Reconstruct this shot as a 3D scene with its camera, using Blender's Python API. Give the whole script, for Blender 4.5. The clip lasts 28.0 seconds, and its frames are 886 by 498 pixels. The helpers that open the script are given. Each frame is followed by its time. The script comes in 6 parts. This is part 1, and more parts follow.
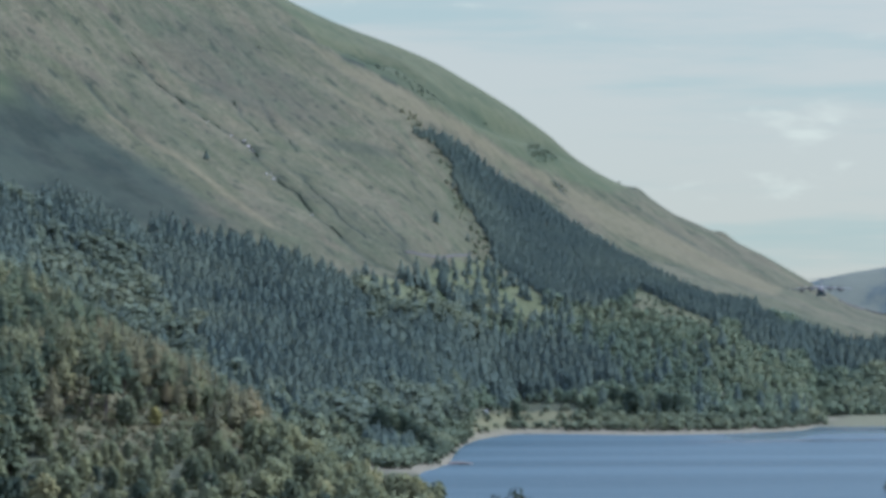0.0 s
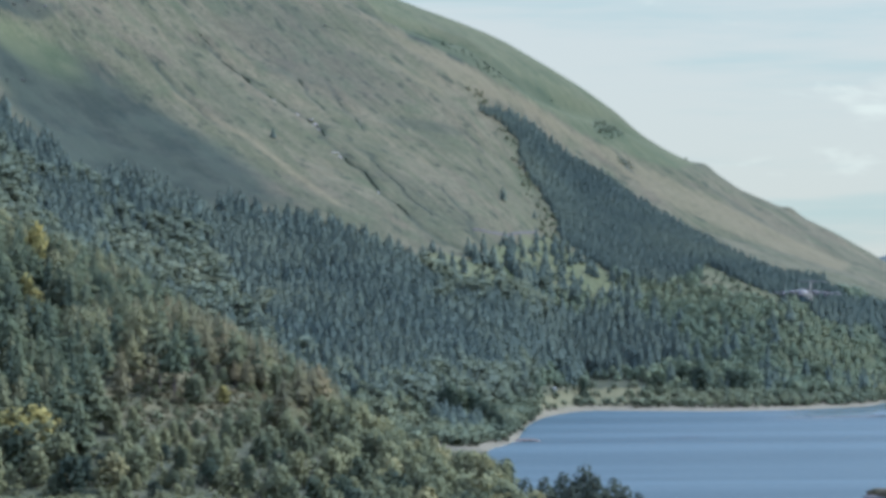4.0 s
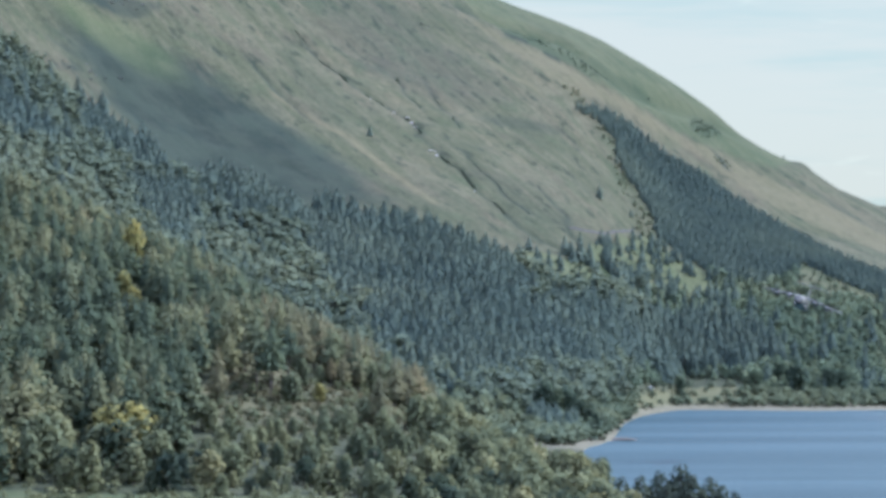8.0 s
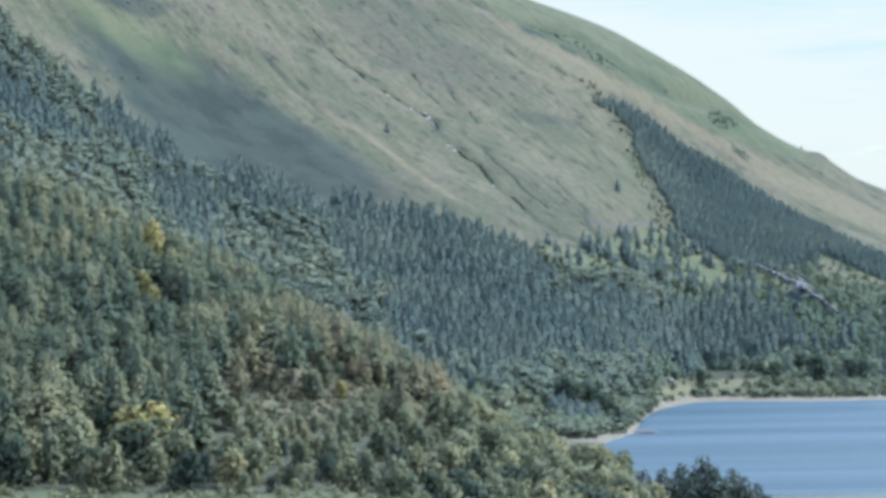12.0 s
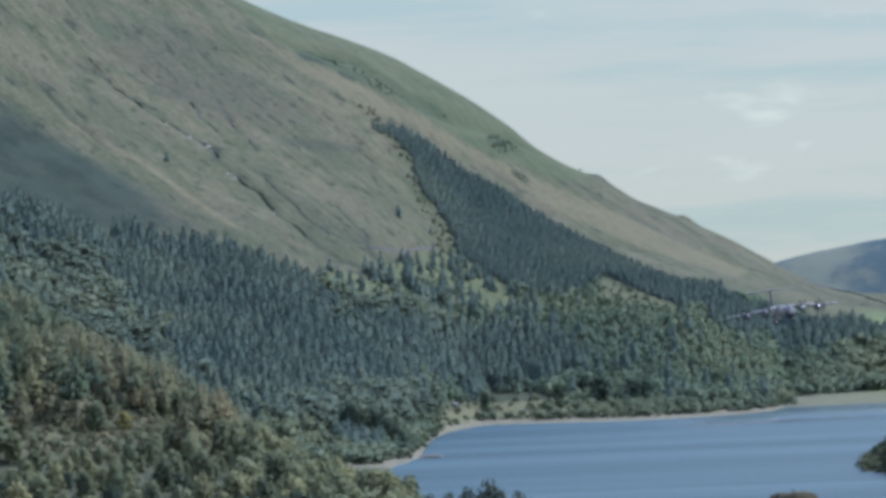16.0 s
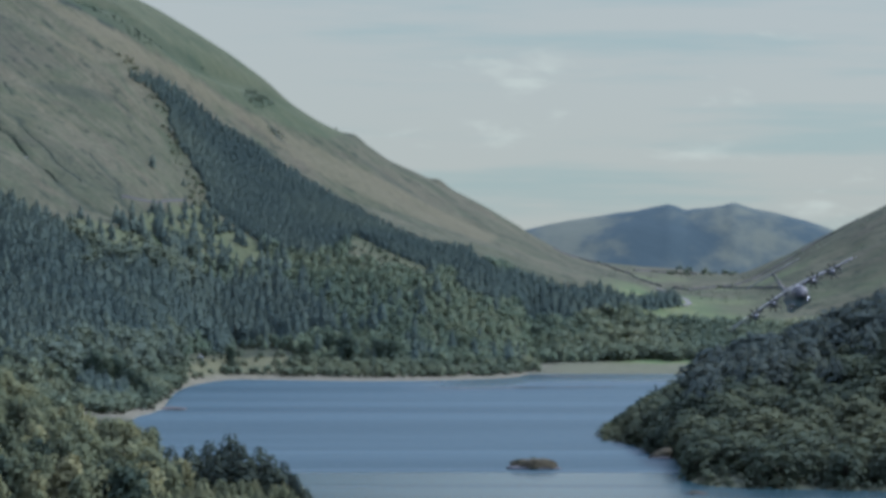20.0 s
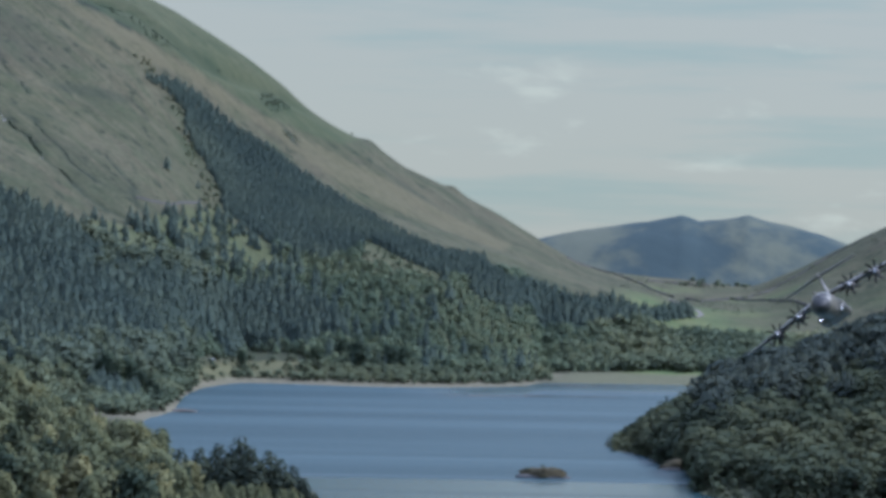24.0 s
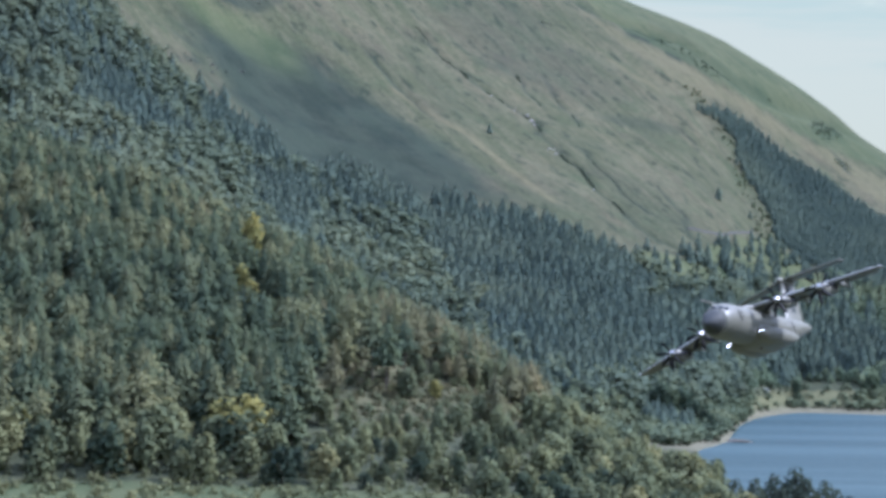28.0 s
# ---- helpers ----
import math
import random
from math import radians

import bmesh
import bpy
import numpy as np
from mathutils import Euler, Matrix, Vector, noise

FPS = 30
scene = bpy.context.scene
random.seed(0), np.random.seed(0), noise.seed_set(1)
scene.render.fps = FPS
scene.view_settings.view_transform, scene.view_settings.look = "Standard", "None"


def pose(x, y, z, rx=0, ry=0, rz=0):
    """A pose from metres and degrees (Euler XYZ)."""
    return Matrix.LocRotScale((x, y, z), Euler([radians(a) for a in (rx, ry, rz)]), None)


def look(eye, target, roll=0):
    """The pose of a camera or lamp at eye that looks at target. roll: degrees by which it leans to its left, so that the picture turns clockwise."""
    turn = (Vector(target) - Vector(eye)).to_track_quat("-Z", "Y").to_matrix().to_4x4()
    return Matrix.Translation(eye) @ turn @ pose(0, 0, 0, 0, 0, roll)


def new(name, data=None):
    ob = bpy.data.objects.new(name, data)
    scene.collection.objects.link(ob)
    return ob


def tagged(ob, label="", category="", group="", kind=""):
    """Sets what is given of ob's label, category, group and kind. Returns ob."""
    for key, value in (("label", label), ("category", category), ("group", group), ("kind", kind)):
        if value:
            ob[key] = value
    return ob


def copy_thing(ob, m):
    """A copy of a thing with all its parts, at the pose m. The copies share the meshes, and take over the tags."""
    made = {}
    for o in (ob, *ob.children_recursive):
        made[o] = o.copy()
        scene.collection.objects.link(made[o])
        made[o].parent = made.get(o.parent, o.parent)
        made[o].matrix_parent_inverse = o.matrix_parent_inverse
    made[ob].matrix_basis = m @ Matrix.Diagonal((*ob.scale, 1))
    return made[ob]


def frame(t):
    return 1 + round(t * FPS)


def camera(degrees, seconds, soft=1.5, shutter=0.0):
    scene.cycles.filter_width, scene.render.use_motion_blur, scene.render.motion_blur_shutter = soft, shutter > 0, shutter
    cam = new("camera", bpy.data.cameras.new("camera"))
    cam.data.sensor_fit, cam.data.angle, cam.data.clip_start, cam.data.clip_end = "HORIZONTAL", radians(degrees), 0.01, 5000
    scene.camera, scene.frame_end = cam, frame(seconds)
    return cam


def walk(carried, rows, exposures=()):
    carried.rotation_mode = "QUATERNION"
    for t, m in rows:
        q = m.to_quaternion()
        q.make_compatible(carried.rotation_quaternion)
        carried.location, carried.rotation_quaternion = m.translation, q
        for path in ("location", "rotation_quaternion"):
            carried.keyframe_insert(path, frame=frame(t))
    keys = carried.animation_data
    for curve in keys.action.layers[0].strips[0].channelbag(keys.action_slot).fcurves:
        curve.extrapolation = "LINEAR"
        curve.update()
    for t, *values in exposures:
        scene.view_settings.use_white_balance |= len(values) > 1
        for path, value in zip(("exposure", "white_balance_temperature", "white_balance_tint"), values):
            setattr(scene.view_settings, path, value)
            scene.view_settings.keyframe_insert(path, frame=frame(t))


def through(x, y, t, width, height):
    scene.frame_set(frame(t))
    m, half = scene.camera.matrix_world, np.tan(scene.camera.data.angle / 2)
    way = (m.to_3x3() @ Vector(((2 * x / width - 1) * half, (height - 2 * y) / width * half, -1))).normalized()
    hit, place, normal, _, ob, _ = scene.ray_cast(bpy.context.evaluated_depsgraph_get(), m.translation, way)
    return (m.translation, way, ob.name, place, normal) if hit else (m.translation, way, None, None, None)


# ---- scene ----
cam = camera(15.0, 28.0, 3.9)
# bearings of the hand-held pan: seconds, upward tilt, lean, turn to the left
PAN = [
    (0, 1.465, 0.42, 4.839), (0.5, 1.482, 0.355, 5.141), (1, 1.121, 0.241, 5.229), (1.5, 1.082, 0.077, 5.037),
    (2, 0.886, 0.002, 5.028), (2.5, 0.612, 0.352, 5.128), (3, 0.95, 0.582, 5.18), (3.5, 1.076, 0.614, 5.582),
    (5.5, 1.155, 1.022, 6.539), (6, 1.662, 0.479, 5.946), (6.5, 1.759, 1.158, 8.237), (7, 1.744, 0.11, 6.737),
    (7.5, 1.508, 0.357, 6.962), (8, 1.085, 0.567, 7.626), (8.5, 0.984, 0.459, 7.835), (9, 0.966, 0.298, 7.99),
    (9.5, 0.859, 0.332, 8.157), (10, 0.937, 0.587, 8.336), (10.5, 0.914, 0.882, 8.193), (11, 0.849, 1.292, 8.034),
    (11.5, 0.98, 1.469, 8.002), (12, 1.01, 1.355, 7.964), (12.5, 1.138, 1.431, 7.674), (14.5, 1.228, 1.865, 6.681),
    (15, 1.92, 2.092, 4.388), (15.5, 1.557, 2.129, 4.607), (16, 1.336, 2.493, 4.273), (16.5, 0.928, 1.975, 4.403),
    (17, 1.032, 0.887, 4.472), (17.5, 1.039, 0.016, 3.983), (18, 0.948, -0.225, 3.104), (18.5, 1.003, -0.163, 2.184),
    (19, 0.931, -0.045, 1.113), (19.5, 0.727, 0.013, 0.461), (20, 0.529, 0, 0), (20.5, 0.389, -0.233, -0.425),
    (21, 0.197, -0.499, -0.867), (21.5, 0.508, -0.746, -1.268), (23.5, 0.539, -1.071, -0.489), (24, 0.646, -1.04, 0.216),
    (24.5, 0.566, -0.816, 0.38), (25, 0.522, -0.999, 0.712), (25.5, 0.506, -0.987, 1.255), (26, 0.56, -0.86, 2.103),
    (26.5, 0.635, -0.762, 3.005), (27, 0.726, -0.796, 5.482), (27.5, 1.035, -0.48, 7.942), (28, 1.043, -0.426, 9.613),
]
walk(cam, [(t, pose(0, 0, 75.0, 90 + up, lean, turn)) for t, up, lean, turn in PAN], [(t, ev, 4800, 26) for t, ev in [
    (0.0, 0.12), (3.0, 0.27), (6.0, 0.38), (8.0, 0.47), (11.0, 0.72), (12.5, 0.7), (15.0, 0.18), (18.0, 0.04), (20.0, -0.18), (25.0, -0.2), (26.5, -0.06), (27.0, 0.02), (28.0, 0.35)]])

# ---- daylight ----
SUN_BEARING, SUN_HEIGHT = 67.0, 47.0
sun_from = Vector((math.sin(radians(SUN_BEARING)) * math.cos(radians(SUN_HEIGHT)), math.cos(radians(SUN_BEARING)) * math.cos(radians(SUN_HEIGHT)), math.sin(radians(SUN_HEIGHT))))
sun = new("sun", bpy.data.lights.new("sun", "SUN"))
sun.data.energy, sun.data.angle, sun.data.color = 4.9, radians(1.2), (1.0, 0.93, 0.74)
sun.matrix_world = look(sun_from * 100, (0, 0, 0))

world = bpy.data.worlds.new("sky")
scene.world = world
world.use_nodes = True
wn, wl = world.node_tree.nodes, world.node_tree.links
wn.clear()
w_out, w_bg, w_sky = wn.new("ShaderNodeOutputWorld"), wn.new("ShaderNodeBackground"), wn.new("ShaderNodeTexSky")
w_sky.sky_type, w_sky.sun_disc = "NISHITA", False
w_sky.sun_elevation, w_sky.sun_rotation = radians(SUN_HEIGHT), radians(SUN_BEARING)
w_sky.altitude, w_sky.air_density, w_sky.dust_density, w_sky.ozone_density = 250, 1.0, 1.6, 1.2
w_co = wn.new("ShaderNodeTexCoord")


def sky_noise(scale, size, detail, rough, lo, hi, distort=0.0):
    m, n, r = wn.new("ShaderNodeMapping"), wn.new("ShaderNodeTexNoise"), wn.new("ShaderNodeMapRange")
    m.inputs["Scale"].default_value = scale
    n.inputs["Scale"].default_value, n.inputs["Detail"].default_value, n.inputs["Roughness"].default_value = size, detail, rough
    n.inputs["Distortion"].default_value = distort
    r.interpolation_type = "SMOOTHSTEP"
    r.inputs["From Min"].default_value, r.inputs["From Max"].default_value = lo, hi
    wl.new(w_co.outputs["Generated"], m.inputs["Vector"])
    wl.new(m.outputs["Vector"], n.inputs["Vector"])
    wl.new(n.outputs["Fac"], r.inputs["Value"])
    return r


streaks = sky_noise((4, 4, 46), 1.6, 5, 0.6, 0.34, 0.58)
puffs = sky_noise((13, 13, 46), 1.8, 5, 0.55, 0.59, 0.74, 0.25)
w_mix, w_mix2 = wn.new("ShaderNodeMix"), wn.new("ShaderNodeMix")
for m in (w_mix, w_mix2):
    m.data_type = "RGBA"
w_mix.inputs["Factor"].default_value = 0.84
wl.new(w_sky.outputs["Color"], w_mix.inputs[6])
# a thin cloud veil, brighter overhead than low down
w_sep, w_up = wn.new("ShaderNodeSeparateXYZ"), wn.new("ShaderNodeMapRange")
wl.new(w_co.outputs["Generated"], w_sep.inputs[0])
wl.new(w_sep.outputs["Z"], w_up.inputs["Value"])
w_up.inputs["From Min"].default_value, w_up.inputs["From Max"].default_value = 0.15, 0.7
w_veil = wn.new("ShaderNodeMix")
w_veil.data_type = "RGBA"
w_veil.inputs[7].default_value = (13.7, 14.7, 16.2, 1)
w_low = wn.new("ShaderNodeMix")
w_low.data_type = "RGBA"
w_low.inputs[6].default_value, w_low.inputs[7].default_value = (4.95, 5.5, 3.38, 1), (6.2, 5.95, 3.52, 1)
wl.new(streaks.outputs["Result"], w_low.inputs["Factor"])
wl.new(w_low.outputs[2], w_veil.inputs[6])
wl.new(w_up.outputs["Result"], w_veil.inputs["Factor"])
wl.new(w_veil.outputs[2], w_mix.inputs[7])
fac2 = wn.new("ShaderNodeMath")
fac2.operation = "MULTIPLY"
fac2.inputs[1].default_value = 0.5
wl.new(puffs.outputs["Result"], fac2.inputs[0])
wl.new(fac2.outputs["Value"], w_mix2.inputs["Factor"])
wl.new(w_mix.outputs[2], w_mix2.inputs[6])
w_mix2.inputs[7].default_value = (8.0, 7.9, 4.8, 1)
wl.new(w_mix2.outputs[2], w_bg.inputs["Color"])
w_bg.inputs["Strength"].default_value = 0.1
wl.new(w_bg.outputs["Background"], w_out.inputs["Surface"])


# ---- materials ----
def node_material(name):
    m = bpy.data.materials.new(name)
    m.use_nodes = True
    nt = m.node_tree
    nt.nodes.clear()
    out, b = nt.nodes.new("ShaderNodeOutputMaterial"), nt.nodes.new("ShaderNodeBsdfPrincipled")
    nt.links.new(b.outputs[0], out.inputs["Surface"])
    return m, nt, b, out


def noise_node(nt, size, detail=4, scale=(1, 1, 1), turn=0.0, rough=0.55, coord="Object"):
    c, m, n = nt.nodes.new("ShaderNodeTexCoord"), nt.nodes.new("ShaderNodeMapping"), nt.nodes.new("ShaderNodeTexNoise")
    m.vector_type = "TEXTURE"
    m.inputs["Scale"].default_value, m.inputs["Rotation"].default_value = [1 / s for s in scale], (0, 0, turn)
    n.inputs["Scale"].default_value, n.inputs["Detail"].default_value, n.inputs["Roughness"].default_value = 1.0 / size, detail, rough
    nt.links.new(c.outputs[coord], m.inputs["Vector"])
    nt.links.new(m.outputs["Vector"], n.inputs["Vector"])
    return n.outputs["Fac"]


def ramp(nt, fac, stops):
    r = nt.nodes.new("ShaderNodeValToRGB")
    e = r.color_ramp.elements
    e[0].position, e[0].color = stops[0][0], (*stops[0][1], 1)
    e[1].position, e[1].color = stops[-1][0], (*stops[-1][1], 1)
    for p, c in stops[1:-1]:
        e.new(p).color = (*c, 1)
    nt.links.new(fac, r.inputs["Fac"])
    return r.outputs["Color"]


def math_node(nt, op, a, b=None, clamp=False):
    n = nt.nodes.new("ShaderNodeMath")
    n.operation, n.use_clamp = op, clamp
    for k, v in enumerate((a, b)):
        if v is None:
            continue
        if isinstance(v, (int, float)):
            n.inputs[k].default_value = v
        else:
            nt.links.new(v, n.inputs[k])
    return n.outputs[0]


def mix_color(nt, fac, a, b, kind="MIX"):
    n = nt.nodes.new("ShaderNodeMix")
    n.data_type, n.blend_type = "RGBA", kind
    for k, v in ((0, fac), (6, a), (7, b)):
        if isinstance(v, (int, float)):
            n.inputs[k].default_value = v
        elif isinstance(v, tuple):
            n.inputs[k].default_value = (*v, 1)
        else:
            nt.links.new(v, n.inputs[k])
    return n.outputs[2]


def span(nt, v, lo, hi, a=0.0, b=1.0):
    n = nt.nodes.new("ShaderNodeMapRange")
    n.interpolation_type = "SMOOTHSTEP"
    for k, x in zip(("From Min", "From Max", "To Min", "To Max"), (lo, hi, a, b)):
        n.inputs[k].default_value = x
    nt.links.new(v, n.inputs["Value"])
    return n.outputs["Result"]


def attribute(nt, name):
    n = nt.nodes.new("ShaderNodeAttribute")
    n.attribute_name = name
    return n.outputs["Fac"]


def bump(nt, b, height, distance, strength=0.6):
    n = nt.nodes.new("ShaderNodeBump")
    n.inputs["Distance"].default_value, n.inputs["Strength"].default_value = distance, strength
    nt.links.new(height, n.inputs["Height"])
    nt.links.new(n.outputs["Normal"], b.inputs["Normal"])


def plain(name, color, rough=0.6, metal=0.0, spec=0.5, vary=0.12, size=1.0, glow=None):
    """A painted or solid surface with mottling at two scales."""
    m, nt, b, out = node_material(name)
    v = math_node(nt, "ADD", math_node(nt, "MULTIPLY", noise_node(nt, size), 0.6), math_node(nt, "MULTIPLY", noise_node(nt, size * 0.13), 0.4))
    dark, light = tuple(c * (1 - vary) for c in color), tuple(min(1, c * (1 + vary)) for c in color)
    nt.links.new(ramp(nt, v, [(0.35, dark), (0.65, light)]), b.inputs["Base Color"])
    b.inputs["Roughness"].default_value, b.inputs["Metallic"].default_value, b.inputs["Specular IOR Level"].default_value = rough, metal, spec
    if glow:
        b.inputs["Emission Color"].default_value, b.inputs["Emission Strength"].default_value = (*glow[0], 1), glow[1]
    return m


def foliage(name, stops, through=0.25, leafy=0.28):
    """Leaves or needles: the colour differs from tree to tree and from clump to clump."""
    m, nt, b, out = node_material(name)
    info, geo = nt.nodes.new("ShaderNodeObjectInfo"), nt.nodes.new("ShaderNodeNewGeometry")
    tint = attribute(nt, "tint")
    lone = math_node(nt, "SUBTRACT", 1.0, math_node(nt, "MULTIPLY", tint, 1000.0, True), True)
    tree = math_node(nt, "ADD", tint, math_node(nt, "MULTIPLY", info.outputs["Random"], lone))
    v = math_node(nt, "ADD", math_node(nt, "MULTIPLY", tree, 1 - leafy), math_node(nt, "MULTIPLY", geo.outputs["Random Per Island"], leafy))
    c = ramp(nt, v, stops)
    b.inputs["Roughness"].default_value, b.inputs["Specular IOR Level"].default_value = 0.8, 0.06
    nt.links.new(c, b.inputs["Base Color"])
    swell, world_n = nt.nodes.new("ShaderNodeAttribute"), nt.nodes.new("ShaderNodeVectorTransform")
    swell.attribute_name = "swell"
    world_n.vector_type, world_n.convert_from, world_n.convert_to = "NORMAL", "OBJECT", "WORLD"
    nt.links.new(swell.outputs["Vector"], world_n.inputs[0])
    t, mix = nt.nodes.new("ShaderNodeBsdfTranslucent"), nt.nodes.new("ShaderNodeMixShader")
    nt.links.new(c, t.inputs["Color"])
    nt.links.new(world_n.outputs[0], b.inputs["Normal"])
    nt.links.new(world_n.outputs[0], t.inputs["Normal"])
    mix.inputs["Fac"].default_value = through
    nt.links.new(b.outputs[0], mix.inputs[1])
    nt.links.new(t.outputs[0], mix.inputs[2])
    nt.links.new(mix.outputs[0], out.inputs["Surface"])
    return m


# haze is in the far needle and leaf colours: bluer than the near ones
NEEDLES = foliage("haze_blue_spruce_needles", [(0.0, (0.096, 0.135, 0.111)), (0.5, (0.117, 0.157, 0.120)), (1.0, (0.154, 0.194, 0.137))], 0.35, 0.05)
LARCH = foliage("grey_green_larch_needles", [(0.0, (0.117, 0.149, 0.103)), (0.5, (0.135, 0.169, 0.107)), (1.0, (0.169, 0.195, 0.116))], 0.35, 0.05)
WOOD_LEAVES = foliage("mixed_wood_leaves", [(0.0, (0.141, 0.195, 0.128)), (0.5, (0.176, 0.229, 0.136)), (1.0, (0.235, 0.274, 0.152))], 0.35, 0.05)
# headland foliage: its shade is mixed in as darker needles and leaves
SHADE_NEEDLES = foliage("shade_darkened_needles", [(0.0, (0.065, 0.086, 0.075)), (0.6, (0.085, 0.107, 0.083)), (1.0, (0.124, 0.141, 0.096))], 0.35, 0.06)
SHADE_LEAVES = foliage("shade_darkened_leaves", [(0.0, (0.068, 0.090, 0.060)), (0.6, (0.095, 0.118, 0.071)), (1.0, (0.152, 0.168, 0.088))], 0.35, 0.06)
# near conifers, without the blue haze of the far ones
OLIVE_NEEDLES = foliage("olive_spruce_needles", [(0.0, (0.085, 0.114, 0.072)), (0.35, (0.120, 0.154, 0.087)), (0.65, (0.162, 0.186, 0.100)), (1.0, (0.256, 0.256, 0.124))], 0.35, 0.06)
BROWN_NEEDLES = foliage("brownish_larch_needles", [(0.0, (0.175, 0.184, 0.104)), (0.5, (0.217, 0.212, 0.113)), (1.0, (0.280, 0.241, 0.124))], 0.35, 0.08)
LEAVES = foliage("broad_leaves", [(0.0, (0.119, 0.161, 0.105)), (0.45, (0.160, 0.198, 0.118)), (0.8, (0.204, 0.233, 0.130)), (1.0, (0.267, 0.270, 0.142))], 0.35, 0.15)
DARK_LEAVES = foliage("dark_alder_and_oak_leaves", [(0.0, (0.047, 0.067, 0.048)), (0.6, (0.068, 0.094, 0.057)), (1.0, (0.108, 0.127, 0.068))], 0.35, 0.12)
GREY_LEAVES = foliage("grey_green_leaves", [(0.0, (0.140, 0.166, 0.091)), (0.4, (0.181, 0.204, 0.104)), (0.8, (0.224, 0.235, 0.112)), (1.0, (0.279, 0.267, 0.120))], 0.35, 0.08)
YELLOW_LEAVES = foliage("yellowing_leaves", [(0.0, (0.245, 0.239, 0.080)), (0.6, (0.344, 0.314, 0.096)), (1.0, (0.437, 0.376, 0.121))], 0.35)
OAK_LEAVES = foliage("dark_oak_leaves", [(0.0, (0.053, 0.076, 0.051)), (0.6, (0.069, 0.098, 0.059)), (1.0, (0.099, 0.126, 0.069))], 0.35, 0.1)
BRACKEN = foliage("olive_brown_bracken", [(0.0, (0.111, 0.115, 0.060)), (0.6, (0.176, 0.164, 0.086)), (1.0, (0.260, 0.211, 0.112))], 0.35, 0.12)
BLACK_NEEDLES = foliage("nearly_black_pine_needles", [(0.0, (0.029, 0.040, 0.029)), (0.6, (0.040, 0.052, 0.035)), (1.0, (0.056, 0.070, 0.043))], 0.2)
BARK = plain("grey_bark", (0.11, 0.095, 0.08), 0.9, vary=0.3, size=0.6, spec=0.2)


# ---- the plan: a polar height field round the viewpoint, bearing in degrees (0 = down the lake), metres ----
EYE_Z = 75.0


def curve(xs, ys, x):
    """Monotone cubic through a few plan values."""
    xs, ys, x = np.asarray(xs, float), np.asarray(ys, float), np.asarray(x, float)
    h = np.diff(xs)
    d = np.diff(ys) / h
    m = np.zeros_like(xs)
    w1, w2 = 2 * h[1:] + h[:-1], h[1:] + 2 * h[:-1]
    same = d[:-1] * d[1:] > 0
    safe0, safe1 = np.where(same, d[:-1], 1.0), np.where(same, d[1:], 1.0)
    m[1:-1] = np.where(same, (w1 + w2) / (w1 / safe0 + w2 / safe1), 0.0)
    m[0], m[-1] = d[0], d[-1]
    i = np.clip(np.searchsorted(xs, x) - 1, 0, len(xs) - 2)
    s = np.clip((x - xs[i]) / h[i], 0, 1)
    return ((2 * s**3 - 3 * s**2 + 1) * ys[i] + (s**3 - 2 * s**2 + s) * h[i] * m[i]
            + (-2 * s**3 + 3 * s**2) * ys[i + 1] + (s**3 - s**2) * h[i] * m[i + 1])


def smooth(a, b, x):
    t = np.clip((x - a) / (b - a), 0, 1)
    return t * t * (3 - 2 * t)


